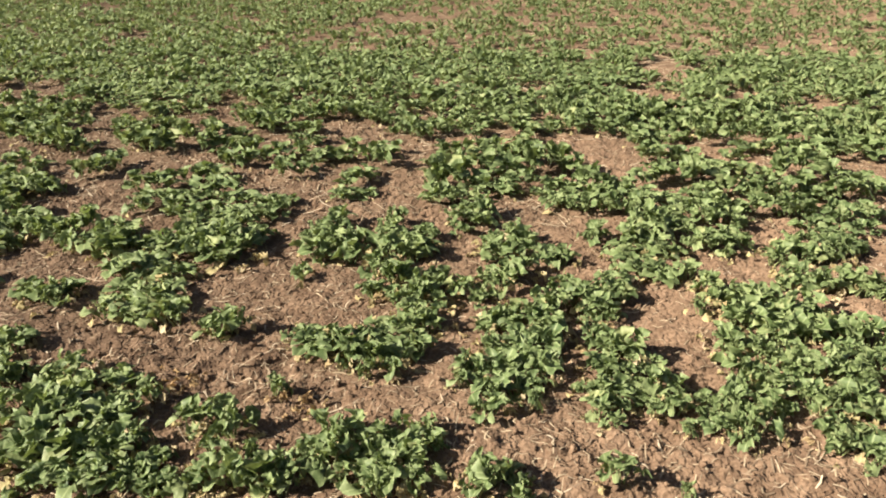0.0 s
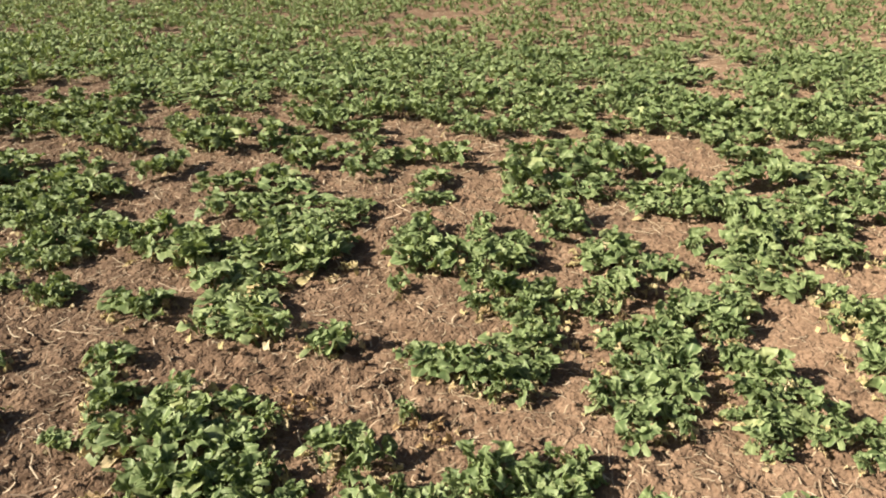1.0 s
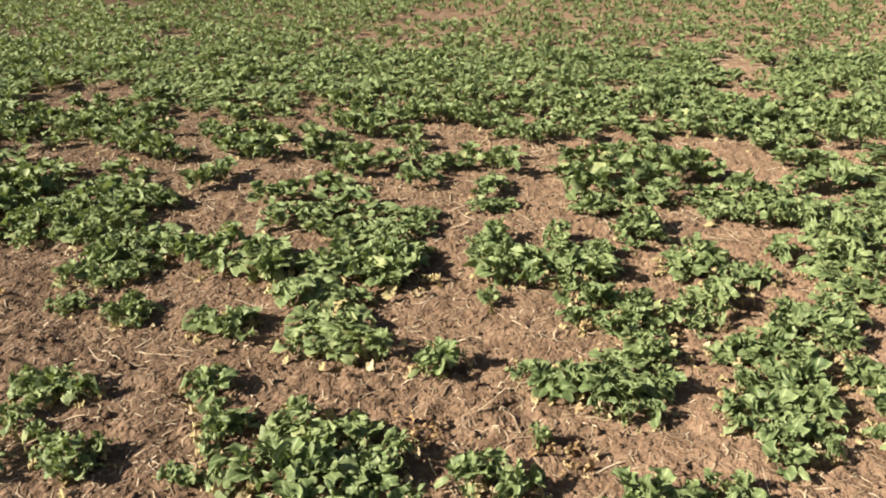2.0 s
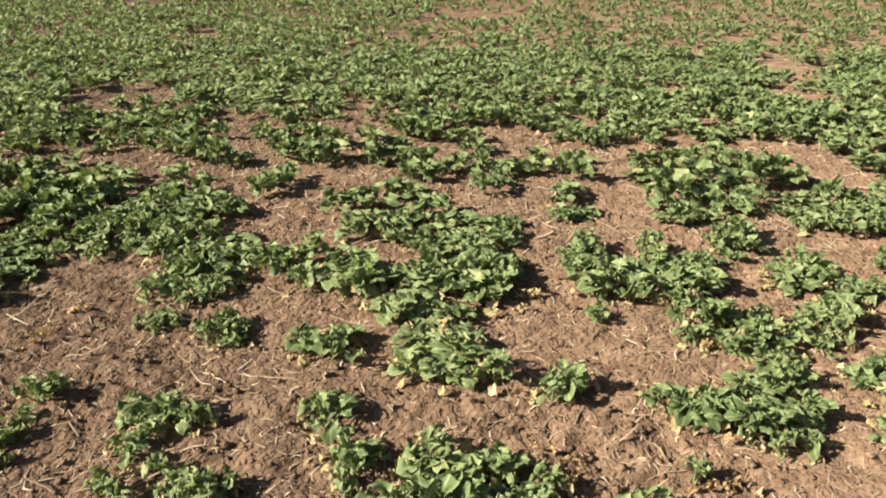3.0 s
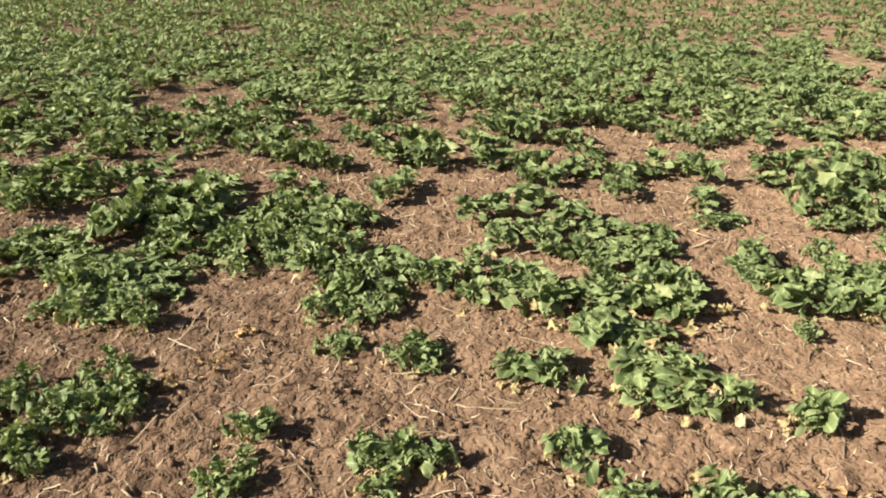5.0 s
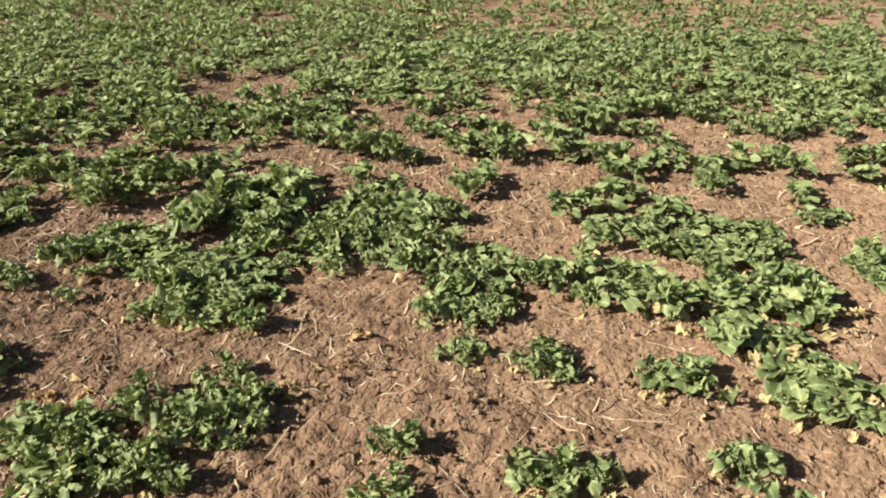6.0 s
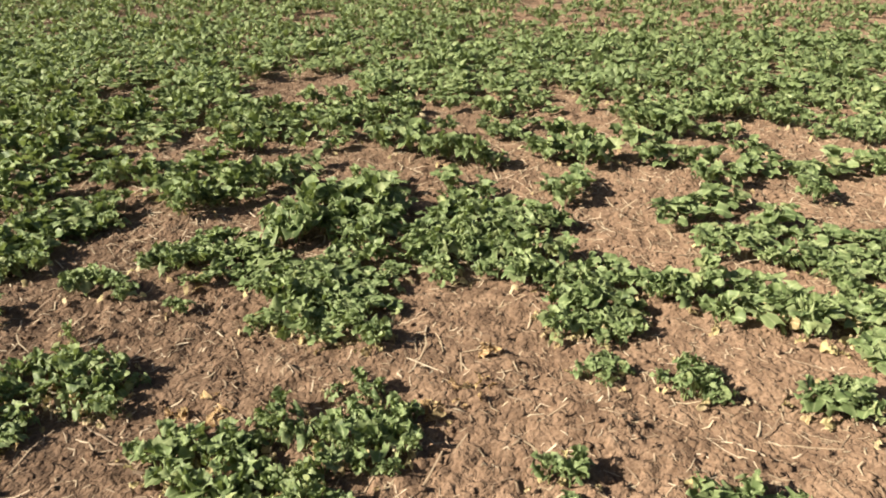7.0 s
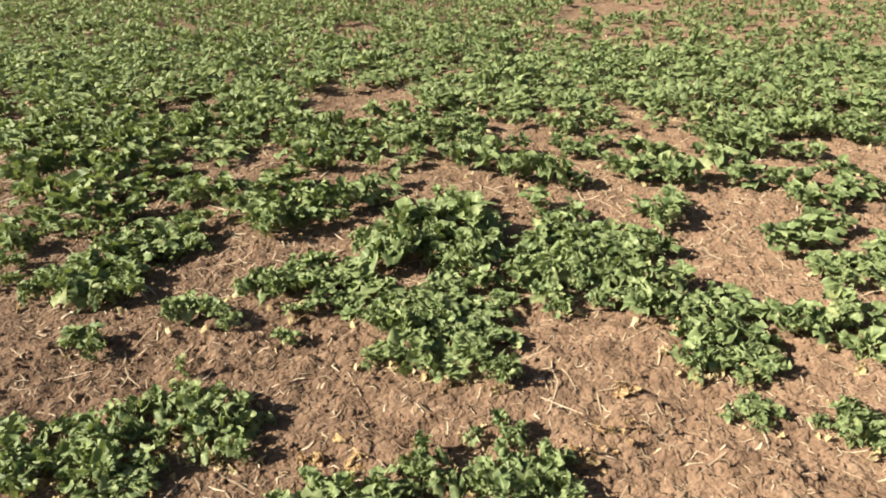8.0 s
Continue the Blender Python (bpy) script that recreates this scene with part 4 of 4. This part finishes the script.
def sow_rest():
    """Where the crop goes on past the strips, as (x, y, radius): a close, streaky stand that leaves the bare patches free."""
    r = random.Random(7)
    near = {}
    spots = list(rest)
    for strip in STRIPS:
        for x, y, rad in strip:
            near.setdefault((int(x // 0.5), int(y // 0.5)), []).append((x, y, rad))

    def strip_end(x):
        """How far the strips reach at x: they run askew, like the walk."""
        return 5.4 if x < -0.4 else 5.1 if x < 1.4 else 4.85

    y = 4.6
    while y < 20.0:
        step = 0.132 + 0.008 * max(0.0, y - 5.0)
        x = -4.0 - 0.70 * y
        while x < 0.8 + 0.70 * y:
            px, py = x + r.uniform(-0.45, 0.45) * step, y + r.uniform(-0.45, 0.45) * step
            x += step
            if py < strip_end(px):
                continue
            cell = (int(px // 0.5), int(py // 0.5))
            if any(math.hypot(px - a, py - b) < 0.9 * c for i in (-1, 0, 1) for j in (-1, 0, 1) for a, b, c in near.get((cell[0] + i, cell[1] + j), ())):
                continue
            rad = r.choice((0.055, 0.065, 0.075, 0.085)) * r.uniform(0.9, 1.1) * (0.9 if py > 9.0 else 0.95)
            if in_bare(px, py, rad) and r.random() > (0.12 if py < 7.0 else 0.48 if py < 9.5 else 0.62):
                continue
            streak = float(smooth_noise(px * 0.45, py, 0.20 + 0.02 * max(0.0, py - 6.0), 23))
            thick = float(smooth_noise(px, py, 0.55, 21))
            thin = -0.64 if py < 7.0 else -0.76 if py < 8.8 else -0.66
            if streak + 0.25 * thick < thin - 0.1 * r.random():
                continue
            if py > 8.8 and px > -3.0 + 0.3 * (py - 8.5) and r.random() < 0.45:
                continue
            spots.append((px, py, rad))
        y += step
    return spots


def crop(name, spots, leaves, seed, shapes, quads, low):
    """Many plants in one mesh, from a few patterns turned and scaled."""
    r = random.Random(seed)
    kinds = [joined_leaves(plant_plan(seed + k, leaves, 2, 0.96, low), shapes, quads) for k in range(12)]
    vs, qs, us, n = [], [], [], 0
    for x, y, rad in spots:
        v, q, uv = kinds[r.randrange(12)]
        s, a = 1.06 * rad / SPREAD, r.uniform(0, 6.283)
        c, d = s * math.cos(a), s * math.sin(a)
        z = float(ground_height(x, y)) - 0.004
        high = r.uniform(0.75, 1.3) * (1.15 + 0.5 * float(smooth_noise(x * 0.4, y, 0.17, 29)))
        vs.append(np.stack([v[:, 0] * c - v[:, 1] * d + x, v[:, 0] * d + v[:, 1] * c + y, v[:, 2] * s ** 0.5 * high + z], 1))
        qs.append(q + n)
        us.append(uv)
        n += len(v)
    ob = new(name, sheet(name, np.concatenate(vs), np.concatenate(qs), LEAVES, np.concatenate(us)))
    return tagged(ob, "close stand of young green oilseed rape across the field", "crop", kind="stuff")


def sow_round():
    """The same crop, thinner, beside and behind the walk."""
    r = random.Random(19)
    spots = []
    while len(spots) < 4500:
        x, y = r.uniform(-17, 15), r.uniform(-9, 12)
        ahead = y > 0.4 and -4.2 - 0.70 * y < x < 1.0 + 0.70 * y
        path = -3.9 < x < 0.7 and y < 2.2 and y > -1.6
        if ahead or path or float(smooth_noise(x, y * 0.8, 0.9, 41)) < -0.15:
            continue
        spots.append((x, y, r.uniform(0.055, 0.09)))
    return spots


def withered_round(spots):
    """Yellowed lower leaves that hang out at the feet of the plants further off."""
    r = random.Random(77)
    vs, qs, us, n = [], [], [], 0
    for x, y, rad in spots:
        if r.random() < 0.25:
            continue
        a = r.uniform(-2.9, -0.2)
        px, py = x + rad * 1.1 * math.cos(a), y + rad * 1.1 * math.sin(a)
        m = np.array(Matrix.Translation((px, py, float(ground_height(px, py)) + r.uniform(0.008, 0.025))) @ Matrix.Rotation(a + r.uniform(-0.8, 0.8), 4, "Z")
                     @ Matrix.Rotation(r.uniform(-0.5, 0.3), 4, "Y") @ Matrix.Rotation(r.uniform(-0.9, 0.9), 4, "X") @ Matrix.Scale(r.uniform(0.4, 0.7), 4))
        v, uv = LIGHT[r.randrange(12)]
        vs.append(v @ m[:3, :3].T + m[:3, 3])
        qs.append(LIGHT_QUADS + n)
        us.append(uv)
        n += len(v)
    ob = new("withered_leaves", sheet("withered_leaves", np.concatenate(vs), np.concatenate(qs), WITHERED_MANY, np.concatenate(us)))
    tagged(ob, "yellowed withered leaves at the feet of the rape plants", "leaves", kind="stuff")


spots = sow_rest()
withered_round([s for s in spots if s[1] < 7.5])
crop("rape_crop", [s for s in spots if s[1] < 3.9], 18, 500, FULL, LEAF_QUADS, 36)
crop("rape_crop", [s for s in spots if 3.9 <= s[1] < 6.2], 15, 520, MID, MID_QUADS, 46)
crop("rape_crop", [s for s in spots if 6.2 <= s[1] < 9.0], 14, 550, LIGHT, LIGHT_QUADS, 56)
crop("rape_crop", [s for s in spots if s[1] >= 9.0], 11, 600, FAR, FAR_QUADS, 58)
crop("rape_crop", sow_round(), 11, 650, FAR, FAR_QUADS, 40)


# ---------------------------------------------------------------- litter on the soil
def rods(pieces, r, bend=0.12):
    """Thin bent stalks, four-sided, lying on the soil. pieces: (x, y, length, thickness)."""
    x, y, ln, th = (np.array(c) for c in zip(*pieces))
    a = np.array([r.uniform(0, math.pi) for _ in pieces])
    kink = np.array([r.uniform(-bend, bend) for _ in pieces]) * ln
    tip = np.array([max(0.0, r.gauss(0.02, 0.10)) for _ in pieces]) * ln
    verts = []
    for t, w in ((-0.5, 0.7), (0.0, 1.0), (0.5, 0.7)):
        off = kink * (1 - 4 * t * t)
        px, py = x + np.cos(a) * ln * t - np.sin(a) * off, y + np.sin(a) * ln * t + np.cos(a) * off
        pz = ground_height(px, py) + tip * (t + 0.5) + th * 0.4
        for u, k in ((1, 0), (0, 1), (-1, 0)):
            verts.append(np.stack([px - np.sin(a) * u * th * w, py + np.cos(a) * u * th * w, pz + k * th * w * 0.6], 1))
    v = np.stack(verts, 1)
    n = len(pieces)
    q = []
    for ring in range(2):
        for k in range(2):
            k2 = k + 1
            q.append((ring * 3 + k, ring * 3 + k2, ring * 3 + 3 + k2, ring * 3 + 3 + k))
    q = np.array(q)
    return v.reshape(-1, 3), (q[None] + 9 * np.arange(n)[:, None, None]).reshape(-1, 4)


def scatter_straw():
    r = random.Random(11)
    pieces = []
    while len(pieces) < 12500:
        y = 0.9 + 12.0 * r.random() ** 1.75
        x = r.uniform(-4.2 - 0.75 * y, 1.6 + 0.75 * y)
        if float(smooth_noise(x, y, 0.45, 31)) + 0.4 * r.random() < -0.25:
            continue
        ln = min(0.17, 0.020 + r.expovariate(1 / 0.027))
        pieces.append((x, y, ln, r.uniform(0.0012, 0.0038)))
    for _ in range(4500):
        y = 1.0 + 4.2 * r.random() ** 1.3
        pieces.append((r.uniform(-4.0 - 0.7 * y, 1.2 + 0.7 * y), y, r.uniform(0.016, 0.045), r.uniform(0.0010, 0.0024)))
    for _ in range(8000):
        y = r.uniform(3.4, 9.5)
        pieces.append((r.uniform(-4.0 - 0.7 * y, 1.2 + 0.7 * y), y, r.uniform(0.04, 0.14), r.uniform(0.0018, 0.0038) + 0.0002 * y))
    for _ in range(6000):
        y = r.uniform(7.0, 14.0)
        pieces.append((r.uniform(-4.0 - 0.7 * y, 1.2 + 0.7 * y), y, r.uniform(0.05, 0.17), r.uniform(0.003, 0.0065)))
    v, q = rods(pieces, r)
    curls = []
    while len(curls) < 7500:
        y = 1.1 + 4.6 * r.random() ** 1.2
        curls.append((r.uniform(-4.0 - 0.7 * y, 1.2 + 0.7 * y), y, r.uniform(0.016, 0.055), r.uniform(0.0017, 0.0043)))
    v2, q2 = rods(curls, r, 0.4)
    v, q = np.concatenate([v, v2]), np.concatenate([q, q2 + len(v)])
    ob = new("straw_litter", sheet("straw_litter", v, q, LITTER))
    tagged(ob, "scattered pale straw and stalk bits on the soil", "straw", kind="stuff")


def scatter_crumbs():
    r = np.random.default_rng(5)
    n = 14000
    y = 0.9 + 6.5 * r.random(n) ** 1.5
    x = -4.2 - 0.75 * y + r.random(n) * (5.8 + 1.5 * y)
    size = 0.0035 + 0.008 * r.random(n) ** 3
    z = ground_height(x, y)
    cube = np.array([(i, j, k) for k in (-1, 1) for j in (-1, 1) for i in (-1, 1)], float) * 0.75
    v = (cube[None] * (0.6 + 0.8 * r.random((n, 8, 1))) + 0.35 * (r.random((n, 8, 3)) - 0.5)) * size[:, None, None] * np.array((1.2, 1.1, 0.8))
    v += np.stack([x, y, z + size * 0.25], 1)[:, None, :]
    q = np.array([(0, 2, 3, 1), (4, 5, 7, 6), (0, 1, 5, 4), (2, 6, 7, 3), (0, 4, 6, 2), (1, 3, 7, 5)])
    ob = new("soil_crumbs", sheet("soil_crumbs", v.reshape(-1, 3), (q[None] + 8 * np.arange(n)[:, None, None]).reshape(-1, 4), SOIL))
    tagged(ob, "loose brown soil crumbs and small clods", "soil", kind="stuff")


scatter_straw()
scatter_crumbs()


# ---------------------------------------------------------------- single pieces on the soil
def straw_stalk(x, y, angle, length, thick, seed):
    """One dry straw: a slightly bent tube with a thicker node and frayed, cut ends."""
    r = random.Random(seed)
    bm = bmesh.new()
    rings, bend = [], r.uniform(-0.06, 0.06) * length
    for k, t in enumerate((-0.5, -0.3, -0.04, 0.0, 0.04, 0.3, 0.5)):
        rad = thick * (1.35 if k == 3 else 1.0) * (0.8 if k in (0, 6) else 1.0)
        px, py = length * t, bend * (1 - 4 * t * t)
        wx, wy = x + px * math.cos(angle) - py * math.sin(angle), y + px * math.sin(angle) + py * math.cos(angle)
        wz = float(ground_height(wx, wy)) + rad * 0.7
        ring = []
        for j in range(6):
            a = j * math.pi / 3
            slip = r.uniform(-0.4, 0.4) * thick if k in (0, 6) else 0
            ring.append(bm.verts.new((wx - x - math.sin(angle) * rad * math.cos(a) + slip, wy - y + math.cos(angle) * rad * math.cos(a), wz + rad * math.sin(a) * 0.8)))
        rings.append(ring)
    for a, b in zip(rings, rings[1:]):
        for j in range(6):
            bm.faces.new((a[j], a[(j + 1) % 6], b[(j + 1) % 6], b[j]))
    bm.faces.new(rings[0][::-1])
    bm.faces.new(rings[-1])
    me = bpy.data.meshes.new("straw_stalk")
    bm.to_mesh(me)
    bm.free()
    me.materials.append(STRAW)
    ob = new("straw_stalk", me)
    ob.location = (x, y, 0)
    return tagged(ob, "long pale dry straw stalk lying on brown soil" if length > 0.1 else "short dry straw piece lying on brown soil", "straw", "loose straw stalks")


STALKS = [(-0.51, 2.59, -50, 0.19, 0.0032), (-0.91, 2.37, -42, 0.09, 0.0030), (-1.85, 2.34, -12, 0.21, 0.0026), (-2.98, 2.89, -88, 0.12, 0.0028),
          (-2.96, 2.89, -95, 0.11, 0.0024), (-3.90, 2.41, -30, 0.14, 0.0038), (-4.85, 3.01, -41, 0.13, 0.0034), (-4.79, 3.29, 69, 0.09, 0.0075),
          (-2.66, 2.57, -27, 0.07, 0.0036), (-1.59, 2.73, -23, 0.21, 0.0026), (-2.03, 2.33, -34, 0.12, 0.0026), (-3.95, 2.50, -55, 0.08, 0.0030),
          (-2.81, 1.97, -28, 0.16, 0.0036), (-1.60, 2.46, -35, 0.10, 0.0024), (-3.63, 2.87, -65, 0.15, 0.0026), (-2.90, 2.90, -79, 0.14, 0.0022)]
for k, (x, y, turn, length, thick) in enumerate(STALKS):
    straw_stalk(x, y, radians(turn), length, thick, 800 + k)

DEAD_MESHES = [sheet("dead_leaf", v * np.array((0.8, 0.75, 0.9)), LEAF_QUADS, DEAD_LEAF, uv) for v, uv in (leaf_shape(900 + k) for k in range(6))]


def dead_plant(x, y, rad, seed):
    """A plant that has died: brown, curled leaves in a low heap."""
    r = random.Random(seed)
    heap = new("dead_plant")
    heap.empty_display_size = 0.05
    heap.location = (x, y, float(ground_height(x, y)))
    for k in range(int(70 * rad) + 4):
        a, d = r.uniform(0, 6.283), rad * 0.6 * math.sqrt(r.random())
        leaf = new("dead_leaf", DEAD_MESHES[r.randrange(6)])
        leaf.parent = heap
        z = float(ground_height(x + d * math.cos(a), y + d * math.sin(a))) - heap.location.z + 0.006
        leaf.matrix_basis = (Matrix.Translation((d * math.cos(a), d * math.sin(a), z)) @ Matrix.Rotation(r.uniform(0, 6.283), 4, "Z")
                             @ Matrix.Rotation(r.uniform(-0.7, 0.15), 4, "Y") @ Matrix.Rotation(r.uniform(-1.2, 1.2), 4, "X") @ Matrix.Scale(r.uniform(0.4, 0.85), 4))
    return tagged(heap, "withered brown dead plant with curled leaves on soil", "dead plant", "dead plants")


DEAD = [(-0.43, 1.77, 0.16), (-2.87, 2.53, 0.17), (-0.88, 1.91, 0.13), (-2.78, 2.62, 0.09), (-3.64, 2.53, 0.13), (-2.73, 2.83, 0.07)]
for k, (x, y, rad) in enumerate(DEAD):
    dead_plant(x, y, rad, 850 + k)
